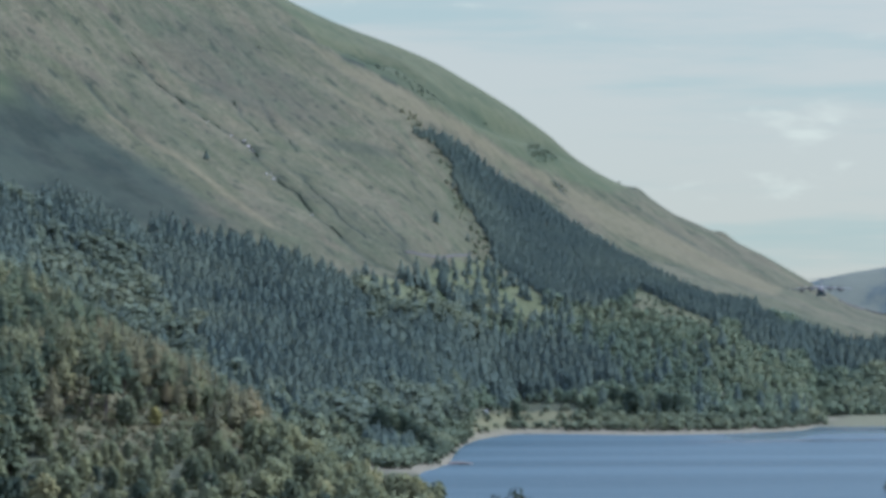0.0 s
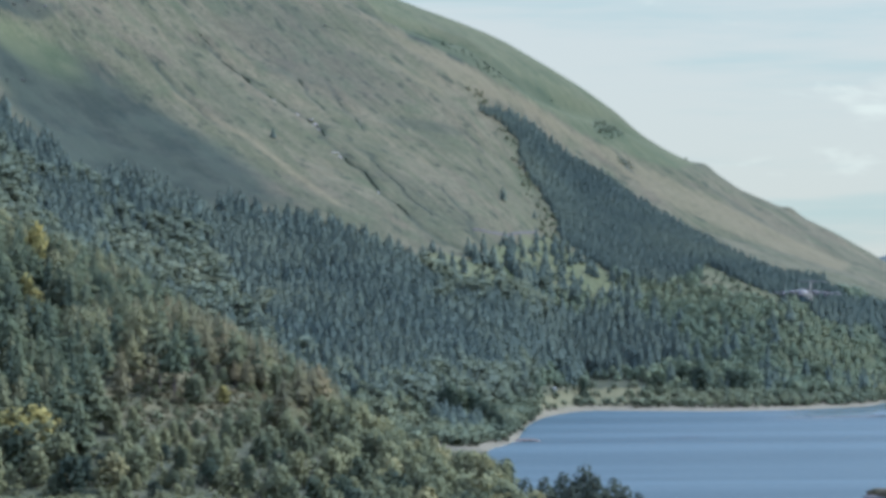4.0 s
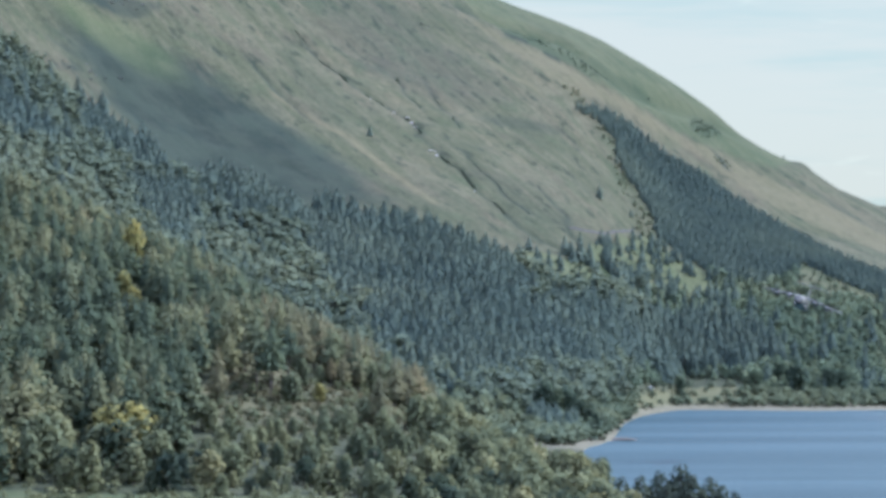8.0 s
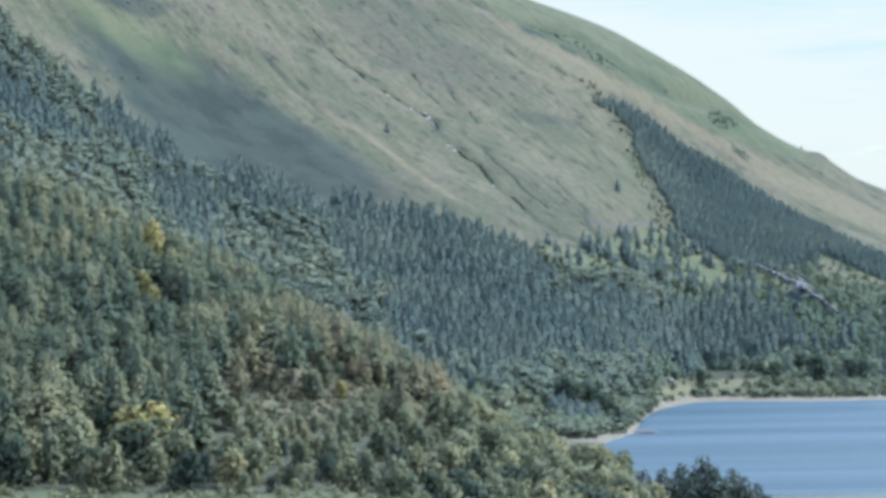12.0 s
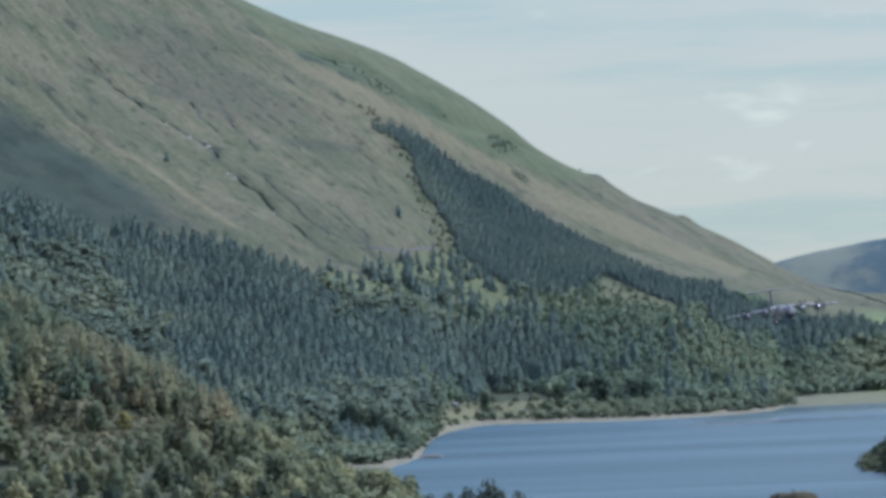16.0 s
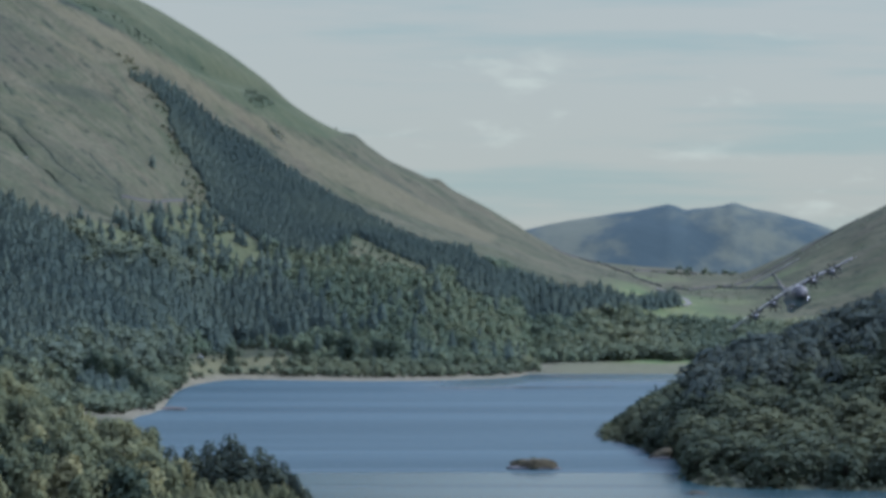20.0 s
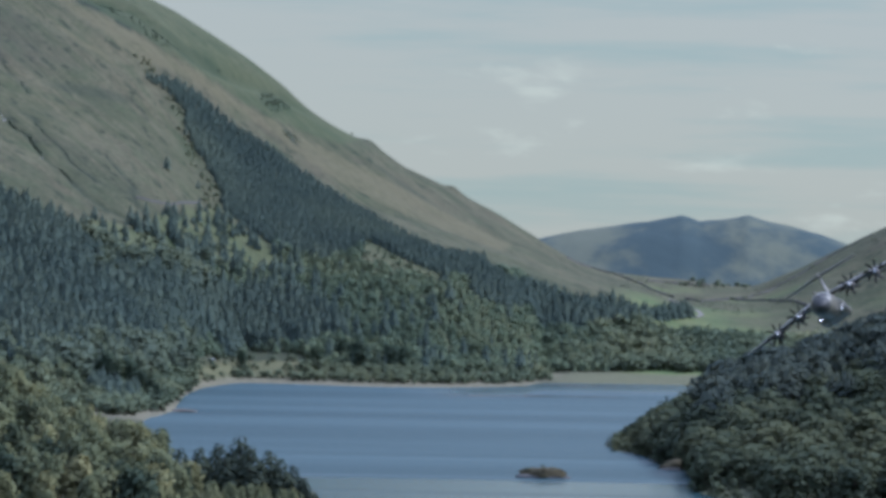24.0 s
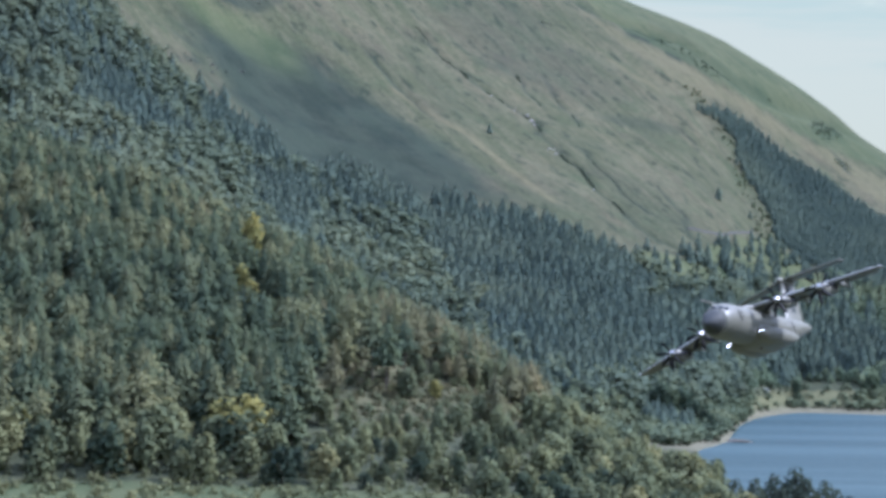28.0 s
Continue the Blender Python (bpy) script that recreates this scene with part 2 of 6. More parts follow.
# each belt of land: bearings, distance, and height (or the slope up from the eye, in thousandths)
BELTS = [
    ("knoll", [-180, 180], [12, 12], [72.2, 72.2], 0),
    ("foot", [-180, -5, -3, -1, 3, 10, 40, 180], [300] * 8, [16, 16, 8, -5, -40, -40, 16, 16], 0),
    # bearings 11 to 26: unseen hill, added to shade the headland
    ("near_base", [-180, -17, -4.7, -2.9, -1.8, 2.55, 2.72, 3.3, 3.6, 3.9, 4.2, 4.8, 6.6, 8.8, 12, 18, 26, 180],
     [880, 900, 900, 1000, 950, 1500, 1565, 1520, 1440, 1425, 1255, 1220, 1208, 1195, 1100, 960, 1000, 880],
     [14, 12, 8, 3, -4, -4, 0, 0, 0, 0, 0, 0, 0, 0, 30, 150, 60, 14], 0),
    ("near_crest", [-180, -17.5, -15.2, -12.7, -10.4, -8.6, -7.7, -6.8, -5.6, -4.7, -3.5, -2.5, -2.0, 2.55, 2.8, 3.5, 4.33, 5.0, 6.4, 7.5, 8.8, 11, 14, 18, 26, 60, 180],
     [1550, 1550, 1500, 1430, 1350, 1270, 1240, 1210, 1190, 1170, 1150, 1130, 1120, 1640, 1620, 1620, 1600, 1600, 1600, 1600, 1600, 1560, 1480, 1350, 1200, 1300, 1550],
     [139, 139, 121, 93, 65, 43, 31, 20, 13, 8, 4.5, 2.5, -3, -4, 3, 8, 20, 27, 40, 52, 65, 100, 175, 255, 280, 140, 139], 0),
    ("hollow", [-180, -17.5, -15.2, -10.4, -8.5, -6.8, -5.6, -5.1, -4.7, -2.0, 2.55, 2.8, 4.33, 8.8, 14, 20, 60, 180],
     [1850, 1800, 1750, 1650, 1550, 1500, 1480, 1450, 1260, 1180, 1700, 1700, 1850, 1850, 1830, 1800, 1800, 1850],
     [85, 80, 66, 25, 12, 4, 2, 0, -3, -4, -4, 0, -2, -2, 105, 205, 110, 85], 0),
    ("lake_bed", [-180, -17.5, -15.2, -10.4, -8.5, -6.8, -5.6, -5.1, -4.7, 8.8, 180],
     [1950, 1900, 1850, 1800, 1750, 1700, 1700, 1700, 1900, 1950, 1950],
     [110, 105, 92, 18, 6, 3, 1.5, -2, -6, -6, 80], 0),
    ("far_shore", [-180, -17.5, -15.2, -10.4, -8.5, -6.8, -5.6, -5.1, -4.75, -4.6, -4.25, -3.5, -1.2, 1.2, 1.5, 4.33, 8.8, 180],
     [2050, 2050, 2000, 1980, 1900, 1850, 1830, 1868, 1985, 2200, 2400, 2538, 2494, 2585, 2680, 2690, 2680, 2100],
     [135, 132, 118, 28, 10, 4, 2, 0, 0, 0, 0, 0, 0, 0, 0, 0, 0, 110], 0),
    ("wood_foot", [-180, -17.5, -15.2, -10.4, -8.5, -6.8, -5.1, -3.5, -1.2, 1.2, 1.5, 4.33, 8.8, 180],
     [2150, 2150, 2100, 2080, 2020, 2050, 2300, 2640, 2650, 2730, 2870, 2870, 2900, 2250],
     [165, 158, 138, 42, 18, 12, 10, 12, 10, 8, 6, 6, 10, 140], 0),
    ("wood_top", [-180, -17, -14.6, -12.1, -9.5, -7.5, -5.7, -3.5, -1.2, 0.73, 2.66, 3.9, 5.9, 8.8, 180],
     [2700, 2700, 2650, 2600, 2600, 2600, 2650, 2900, 2950, 3020, 3120, 3170, 3190, 3220, 2700],
     [110, 113, 76.6, 42.2, 27.9, 20.3, 12.8, 11.1, 9.4, 4.4, -2.4, -8.2, -10.7, 5, 100], 1),
    ("mid_slope", [-180, -17, -12.1, -7.5, -5.7, -3.5, -1.2, 0.73, 2.66, 3.9, 5.0, 6.4, 8.8, 180],
     [3000, 3000, 2950, 2950, 3000, 3200, 3250, 3350, 3400, 3500, 3450, 3400, 3400, 3000],
     [138, 138, 93.4, 54.8, 46.4, 36.3, 22.8, 12.8, 1.8, -1.5, -3.2, 2.7, 18, 130], 1),
    ("ridge", [-180, -17, -12.1, -7.5, -6.55, -5.22, -4.45, -3.69, -3.02, -2.54, -1.87, -1.48, -0.81, -0.04, 0.73, 1.5, 2.08, 2.66, 3.9, 4.87, 5.63, 6.58, 7.5, 8.8, 180],
     [3500, 3500, 3550, 3600, 3600, 3600, 3600, 3600, 3600, 3600, 3600, 3600, 3620, 3660, 3700, 3750, 3780, 3800, 3900, 3850, 3800, 3750, 3700, 3700, 3500],
     [200, 201, 145, 99.8, 92.0, 83.3, 75.8, 67.8, 59.3, 51.9, 45.0, 42.0, 34.6, 28.6, 21.8, 14.1, 8.4, 5.4, 3.0, 1.3, 6.0, 14.4, 22.0, 32, 190], 1),
    ("behind", [-180, -17, -12, -7.5, -5, -3, 0.73, 2.66, 3.9, 4.87, 6.58, 8.8, 180], [3800, 3800, 3800, 3850, 3870, 3880, 3950, 4000, 4050, 4050, 4000, 3950, 3800],
     [185, 185, 130, 88, 70, 50, 10, -1, -3, -4, 3, 20, 180], 1),
    ("far_vale", [-180, -17, -3, 0, 8.8, 180], [4350] * 6, [80, 80, 20, -6, -6, 80], 1),
    ("far_fell", [-180, -17, -0.8, 1.42, 1.81, 2.37, 2.78, 3.34, 3.69, 3.83, 3.98, 4.14, 4.33, 4.5, 4.76, 4.94, 5.07, 5.24, 5.66, 6.1, 6.59, 7.8, 9.2, 180], [4750] * 24,
     [60, 60, 5, 15.1, 16.4, 18.1, 19.4, 21.1, 22.1, 22.6, 22.1, 21.2, 21.4, 21.7, 22.2, 22.9, 22.2, 21.4, 20.0, 17.8, 15.0, 7, 2, 60], 1),
    ("beyond", [-180, 180], [6500, 6500], [40, 40], 0),
]


def belt(name, bearing):
    """Distance and height of a belt of land at these bearings."""
    for n, b, r, z, slope in BELTS:
        if n == name:
            rr, zz = curve(b, r, bearing), curve(b, z, bearing)
            return rr, (EYE_Z + zz * rr / 1000 if slope else zz)


SECTOR = (-19.0, 11.5)
FINE = np.linspace(SECTOR[0], SECTOR[1], 450)
BEARINGS = np.concatenate([np.linspace(-180, SECTOR[0], 28)[:-1], FINE, np.linspace(SECTOR[1], 180, 28)[1:]])
RANGES = np.concatenate([np.linspace(0, 880, 30)[:-1], np.arange(880, 1720, 6.5), np.arange(1720, 2650, 12.0), np.arange(2650, 3120, 6.0), np.arange(3120, 3900, 11.0), np.arange(3900, 5000, 16.0), np.linspace(5000, 6500, 6)])


def lattice(x, y, seed):
    """Value noise on arrays, 0 to 1."""
    xi, yi = np.floor(x).astype(np.int64), np.floor(y).astype(np.int64)
    fx, fy = x - xi, y - yi
    fx, fy = fx * fx * (3 - 2 * fx), fy * fy * (3 - 2 * fy)

    def h(a, b):
        n = (a * 374761393 + b * 668265263 + seed * 1442695041) & 0x7FFFFFFF
        n = ((n ^ (n >> 13)) * 1274126177) & 0x7FFFFFFF
        return ((n ^ (n >> 16)) & 0xFFFF) / 65535.0
    return (h(xi, yi) * (1 - fx) + h(xi + 1, yi) * fx) * (1 - fy) + (h(xi, yi + 1) * (1 - fx) + h(xi + 1, yi + 1) * fx) * fy


def fbm(x, y, size, octaves=4, seed=3):
    total, amp, k = 0.0, 1.0, 0.0
    for o in range(octaves):
        total = total + amp * (lattice(x / size, y / size, seed + o) - 0.5)
        k, amp, size = k + amp, amp * 0.5, size * 0.5
    return total / k * 2


# gullies on the fell: (bearing, distance) from top to foot, width, depth
GULLIES = [
    ([(-532, 2990), (-507, 2966), (-482, 2952), (-456, 2930), (-435, 2918), (-415, 2912), (-394, 2872), (-375, 2836), (-351, 2800), (-334, 2771), (-308, 2745), (-283, 2725), (-261, 2711)], 3.0, 3.2),
    ([(-549, 2859), (-534, 2843), (-511, 2814), (-494, 2798), (-478, 2788)], 2.8, 2.4),
    ([(-449, 3015), (-434, 2990), (-416, 2961)], 2.8, 2.4),
    ([(-578, 2834), (-569, 2825)], 2.6, 2.0),
    ([(-373, 2879), (-359, 2863), (-339, 2832), (-318, 2800), (-300, 2777)], 2.4, 1.8),
    ([(-300, 2868), (-278, 2822), (-255, 2760)], 2.4, 1.0),
    ([(-420, 3330), (-365, 3345), (-331, 3376), (-300, 3360), (-272, 3360), (-257, 3375), (-215, 3440), (-178, 3500)], 16, 9),
    ([(-430, 3060), (-400, 3000), (-380, 2950)], 2.6, 2.0),
]
KNOLLS = [(-170, 1966, 9, 1.4), (-162, 1957, 8, 3.0), (-155, 1949, 7, 4.0), (-94, 3598, 10, 6.0), (-4, 3655, 9, 5.5), (-40, 3640, 20, 1.5)]


def build_heights():
    nodes = [(np.zeros_like(BEARINGS), np.full_like(BEARINGS, EYE_Z - 1.6))]
    nodes += [belt(n[0], BEARINGS) for n in BELTS]
    r, z = np.array([n[0] for n in nodes]), np.array([n[1] for n in nodes])
    r = np.maximum.accumulate(r + np.arange(len(nodes))[:, None] * 0.5, axis=0)
    r = r + np.arange(len(nodes))[:, None] * 0.01
    out = np.empty((len(BEARINGS), len(RANGES)))
    for i in range(len(BEARINGS)):
        out[i] = curve(r[:, i], z[:, i], RANGES)
    a = np.radians(BEARINGS)[:, None]
    x, y = RANGES[None, :] * np.sin(a), RANGES[None, :] * np.cos(a)
    fell = smooth(2100, 2600, RANGES)[None, :]
    near = smooth(900, 1000, RANGES)[None, :]
    dry = smooth(-0.5, 3.0, out)
    rough = fbm(x, y, 150, 5, 11) * 5 * (1 - 0.6 * smooth(3350, 3600, RANGES)[None, :]) * fell * smooth(20, 110, out) + fbm(x, y, 40, 3, 23) * 1.6 * near * dry
    rough = rough + fbm(x, y, 260, 4, 77) * 16 * (smooth(4250, 4450, RANGES) * (1 - smooth(4620, 4740, RANGES)))[None, :]
    out = out + rough
    out = out + fbm(x, y, 60, 4, 58) * 3 * (smooth(4550, 4720, RANGES) * (1 - smooth(4760, 4850, RANGES)))[None, :]
    ragged = fbm(x, y, 30, 3, 19) * 7
    for path, width, depth in GULLIES:
        d = path_distance(x + ragged, y + ragged, path)
        out -= depth * np.exp(-(d / width) ** 2)
    for kx, ky, size, high in KNOLLS:
        out += high * np.exp(-((x - kx) ** 2 + (y - ky) ** 2) / size**2)
    return out


def path_distance(x, y, path):
    d = np.full(np.shape(x), 1e9)
    for (x0, y0), (x1, y1) in zip(path[:-1], path[1:]):
        dx, dy = x1 - x0, y1 - y0
        s = np.clip(((x - x0) * dx + (y - y0) * dy) / (dx * dx + dy * dy), 0, 1)
        d = np.minimum(d, np.hypot(x - x0 - s * dx, y - y0 - s * dy))
    return d


HEIGHTS = build_heights()


def ground_at(x, y):
    """Height of the land at plan points."""
    x, y = np.asarray(x, float), np.asarray(y, float)
    b, r = np.degrees(np.arctan2(x, y)), np.hypot(x, y)
    i = np.clip(np.searchsorted(BEARINGS, b) - 1, 0, len(BEARINGS) - 2)
    j = np.clip(np.searchsorted(RANGES, r) - 1, 0, len(RANGES) - 2)
    u = np.clip((b - BEARINGS[i]) / (BEARINGS[i + 1] - BEARINGS[i]), 0, 1)
    v = np.clip((r - RANGES[j]) / (RANGES[j + 1] - RANGES[j]), 0, 1)
    h = HEIGHTS
    return (h[i, j] * (1 - v) + h[i, j + 1] * v) * (1 - u) + (h[i + 1, j] * (1 - v) + h[i + 1, j + 1] * v) * u


# ---- the ground ----
def mesh_from(name, verts, quads, materials, mat_index=None, values=None, soft=False):
    """A mesh from arrays: points, four-cornered faces, material numbers and named point values."""
    me = bpy.data.meshes.new(name)
    me.vertices.add(len(verts))
    me.vertices.foreach_set("co", np.ascontiguousarray(verts, np.float32).ravel())
    me.loops.add(quads.size)
    me.loops.foreach_set("vertex_index", np.ascontiguousarray(quads, np.int32).ravel())
    me.polygons.add(len(quads))
    me.polygons.foreach_set("loop_start", np.arange(0, quads.size, 4, dtype=np.int32))
    if mat_index is not None:
        me.polygons.foreach_set("material_index", np.ascontiguousarray(mat_index, np.int32))
    me.polygons.foreach_set("use_smooth", np.full(len(quads), soft))
    for m in materials:
        me.materials.append(m)
    for key, v in (values or {}).items():
        v = np.ascontiguousarray(v, np.float32)
        if v.ndim == 2:
            me.attributes.new(key, "FLOAT_VECTOR", "POINT").data.foreach_set("vector", v.ravel())
        else:
            me.attributes.new(key, "FLOAT", "POINT").data.foreach_set("value", v)
    me.update(calc_edges=True)
    me.validate()
    return me


def inside(x, y, poly):
    """Which plan points lie in a polygon."""
    hit = np.zeros(np.shape(x), bool)
    for (x0, y0), (x1, y1) in zip(poly, poly[1:] + poly[:1]):
        cross = (y0 > y) != (y1 > y)
        hit ^= cross & (x < (x1 - x0) * (y - y0) / (y1 - y0 + 1e-9) + x0)
    return hit


def ground_material():
    m, nt, b, out = node_material("fell_grass_and_bracken")
    pos = nt.nodes.new("ShaderNodeNewGeometry").outputs["Position"]
    sep = nt.nodes.new("ShaderNodeSeparateXYZ")
    nt.links.new(pos, sep.inputs[0])
    broad, mid, fine = noise_node(nt, 210, 4), noise_node(nt, 46, 5), noise_node(nt, 7, 4)
    turn = radians(STREAK_TURN)
    streak = noise_node(nt, 20, 6, (1.0, 0.18, 0.18), turn, 0.68)
    ribs = noise_node(nt, 7.5, 4, (1.0, 0.13, 0.13), turn, 0.65)
    c = ramp(nt, math_node(nt, "ADD", math_node(nt, "MULTIPLY", broad, 0.4), math_node(nt, "MULTIPLY", streak, 0.6)),
             [(0.36, (0.050, 0.058, 0.029)), (0.45, (0.074, 0.078, 0.040)), (0.52, (0.101, 0.098, 0.056)), (0.58, (0.090, 0.083, 0.048)), (0.66, (0.110, 0.105, 0.062))])
    c = mix_color(nt, span(nt, mid, 0.52, 0.66, 0, 0.55), c, (0.053, 0.071, 0.033))
    c = mix_color(nt, span(nt, noise_node(nt, 75, 5), 0.54, 0.68, 0, 0.55), c, (0.068, 0.058, 0.039))
    patch = noise_node(nt, 85, 6, (1.0, 0.5, 0.5), turn, 0.65)
    c = mix_color(nt, span(nt, patch, 0.50, 0.62, 0, 0.6), c, (0.047, 0.057, 0.030))
    c = mix_color(nt, span(nt, patch, 0.44, 0.34, 0, 0.5), c, (0.124, 0.110, 0.061))
    c = mix_color(nt, span(nt, ribs, 0.54, 0.66, 0, 0.55), c, (0.042, 0.052, 0.025))
    c = mix_color(nt, span(nt, ribs, 0.44, 0.32, 0, 0.5), c, (0.132, 0.124, 0.072))
    c = mix_color(nt, span(nt, fine, 0.4, 0.65, 0.0, 0.4), c, (0.045, 0.048, 0.025))
    c = mix_color(nt, span(nt, noise_node(nt, 11, 3, (1, 0.5, 0.5), turn), 0.57, 0.67, 0, 0.8), c, (0.024, 0.033, 0.019))
    tussock = noise_node(nt, 3.2, 4, (1, 0.7, 0.7), turn, 0.65)
    c = mix_color(nt, span(nt, tussock, 0.52, 0.66, 0, 0.4), c, (0.112, 0.113, 0.063))
    c = mix_color(nt, span(nt, tussock, 0.46, 0.34, 0, 0.45), c, (0.028, 0.035, 0.017))
    c = mix_color(nt, attribute(nt, "bent_grass"), c, mix_color(nt, span(nt, fine, 0.35, 0.65), (0.099, 0.091, 0.048), (0.146, 0.130, 0.070)))
    # dark colour of the heather, and of the shade painted on the fell
    c = mix_color(nt, attribute(nt, "heather_and_shade"), c, mix_color(nt, span(nt, mid, 0.4, 0.6), (0.018, 0.028, 0.021), (0.031, 0.043, 0.030)))
    green = mix_color(nt, span(nt, mid, 0.35, 0.65), (0.080, 0.114, 0.042), (0.129, 0.145, 0.058))
    c = mix_color(nt, attribute(nt, "pasture"), c, green)
    floor = mix_color(nt, span(nt, fine, 0.35, 0.65), (0.042, 0.050, 0.030), (0.062, 0.068, 0.038))
    c = mix_color(nt, attribute(nt, "wood_floor"), c, floor)
    c = mix_color(nt, attribute(nt, "brash"), c, mix_color(nt, span(nt, fine, 0.35, 0.65), (0.052, 0.056, 0.028), (0.112, 0.104, 0.052)))
    beach = mix_color(nt, span(nt, fine, 0.35, 0.65), (0.112, 0.106, 0.066), (0.166, 0.153, 0.098))
    c = mix_color(nt, attribute(nt, "shingle"), c, beach)
    # farthest fell: blue haze and lit and shaded patches mixed into its colour
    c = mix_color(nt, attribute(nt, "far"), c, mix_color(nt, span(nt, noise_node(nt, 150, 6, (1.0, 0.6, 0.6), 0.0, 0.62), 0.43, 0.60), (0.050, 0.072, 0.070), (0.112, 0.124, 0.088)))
    nt.links.new(c, b.inputs["Base Color"])
    b.inputs["Roughness"].default_value, b.inputs["Specular IOR Level"].default_value = 0.95, 0.1
    h = math_node(nt, "ADD", math_node(nt, "MULTIPLY", mid, 3.0), math_node(nt, "ADD", math_node(nt, "MULTIPLY", fine, 0.9), math_node(nt, "MULTIPLY", streak, 3.5)))
    bump(nt, b, h, 1.0, 0.34)
    return m


def make_ground():
    nb, nr = len(BEARINGS), len(RANGES)
    a = np.radians(BEARINGS)[:, None]
    x, y = RANGES[None, :] * np.sin(a), RANGES[None, :] * np.cos(a)
    verts = np.stack([x, y, HEIGHTS], 2).reshape(-1, 3)
    i, j = np.meshgrid(np.arange(nb - 1), np.arange(nr - 1), indexing="ij")
    q = np.stack([i * nr + j, (i + 1) * nr + j, (i + 1) * nr + j + 1, i * nr + j + 1], 2).reshape(-1, 4)
    bearing, dist = np.broadcast_to(BEARINGS[:, None], x.shape), np.broadcast_to(RANGES[None, :], x.shape)
    shore_r = belt("far_shore", BEARINGS)[0][:, None]
    top_r = belt("wood_top", BEARINGS)[0][:, None]
    wob = fbm(x, y, 60, 3, 41)
    shingle = (1 - smooth(2.8, 4.4, HEIGHTS + wob * 1.2)) * smooth(1780, 1850, dist) * (dist < 3000)
    wood = (1 - smooth(-10, 30, dist - top_r + wob * 20)) * smooth(-6.0, 2.0, (1.5 - bearing) * 8)
    wood = np.maximum(wood * (dist > 1500), (dist < 1800) * np.where(dist < 1040, 0.25, 0.8 + 0.2 * wob))
    pasture = smooth(2.4, 3.4, bearing) * smooth(2700, 2850, dist) * (1 - smooth(3120, 3480, dist + wob * 220 + smooth(4.0, 6.0, bearing) * 200))
    pasture = np.maximum(pasture, (dist < 1020) * (bearing < -8.0) * 0.5)
    heather_and_shade = np.zeros_like(x)
    for cx, cy, rx, ry, turn, k in HEATHER:
        u, v = x - cx, y - cy
        ct, st = math.cos(radians(turn)), math.sin(radians(turn))
        d = np.hypot((u * ct + v * st) / rx, (-u * st + v * ct) / ry) + wob * 0.25
        heather_and_shade = np.maximum(heather_and_shade, k * (1 - smooth(0.6, 1.15, d)))
    for cx, cy, rx, ry, turn, k in GREENS:
        u, v = x - cx, y - cy
        ct, st = math.cos(radians(turn)), math.sin(radians(turn))
        pasture = np.maximum(pasture, k * (1 - smooth(0.5, 1.2, np.hypot((u * ct + v * st) / rx, (-u * st + v * ct) / ry) + wob * 0.3)))
    for poly, k in [(CLEARING, 0.4), (PALE_BANK, 0.12)] + [(f, 0.5) for f in SMALL_FIELDS]:
        inpoly = inside(x + wob * 12, y + wob * 12, poly)
        pasture, wood = np.where(inpoly, k, pasture), np.where(inpoly, 0.0, wood)
    back = inside(x + wob * 5, y + wob * 5, BACK_SLOPE)
    pasture, heather_and_shade = np.where(back, 0.28, pasture), np.where(back, 0.30, heather_and_shade)
    # broad soft-edged shade on the lower fell, painted as darker ground
    shade = sum(inside(x + wob * 22 + dx, y + wob * 22 + dy, FELL_SHADE) for dx in (-14, 0, 14) for dy in (-16, 0, 16)) / 9
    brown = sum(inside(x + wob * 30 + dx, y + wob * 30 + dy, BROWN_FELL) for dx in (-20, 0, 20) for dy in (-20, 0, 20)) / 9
    heather_and_shade = np.maximum(np.maximum(heather_and_shade, shade * 0.85), brown * 0.3)
    for bank in HEATHER_BANKS:
        heather_and_shade = np.where(inside(x + wob * 7, y + wob * 7, bank), 0.8, heather_and_shade)
    for patch in CRAG_HEATH:
        heather_and_shade = np.maximum(heather_and_shade, inside(x + wob * 14, y + wob * 14, patch) * np.clip(0.62 + 0.8 * fbm(x, y, 16, 3, 77), 0.15, 0.9))
    bent = np.maximum(0.55 * inside(x + wob * 4, y + wob * 4, TAN_SPUR), 0.75 * np.exp(-(np.minimum(*[path_distance(x + wob * 5, y + wob * 5, scar) for scar in PALE_SCARS]) / 5.0) ** 2))
    marsh = inside(x + wob * 6, y + wob * 6, MARSH)
    shingle = np.where(marsh, 0.45, shingle)
    pasture = np.where(marsh, 0.4, pasture)
    meadow = (dist > shore_r + 30) & (dist < belt("wood_foot", BEARINGS)[0][:, None] + 20) & (bearing > -4.6) & (bearing < -2.35)
    pasture, wood, bent = np.where(meadow, 0.25, pasture), np.where(meadow, 0.0, wood), np.where(meadow, 0.7, bent)
    brash = np.maximum(inside(x + wob * 10, y + wob * 10, FELLED) * 0.9, (dist > 1150) * (dist < 1330) * smooth(-9.5, -8.6, bearing) * smooth(-6.8, -7.8, bearing) * 0.9)
    ragged = fbm(x, y, 30, 3, 19) * 7
    # gully beds take the same dark colour along their middle line
    for path, width, depth in GULLIES:
        heather_and_shade = np.maximum(heather_and_shade, 0.6 * np.exp(-(path_distance(x + ragged, y + ragged, path) / width) ** 2))
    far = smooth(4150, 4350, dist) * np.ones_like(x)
    values = {"shingle": shingle, "wood_floor": np.clip(wood, 0, 1), "pasture": pasture, "brash": brash, "heather_and_shade": heather_and_shade, "bent_grass": bent, "far": far}
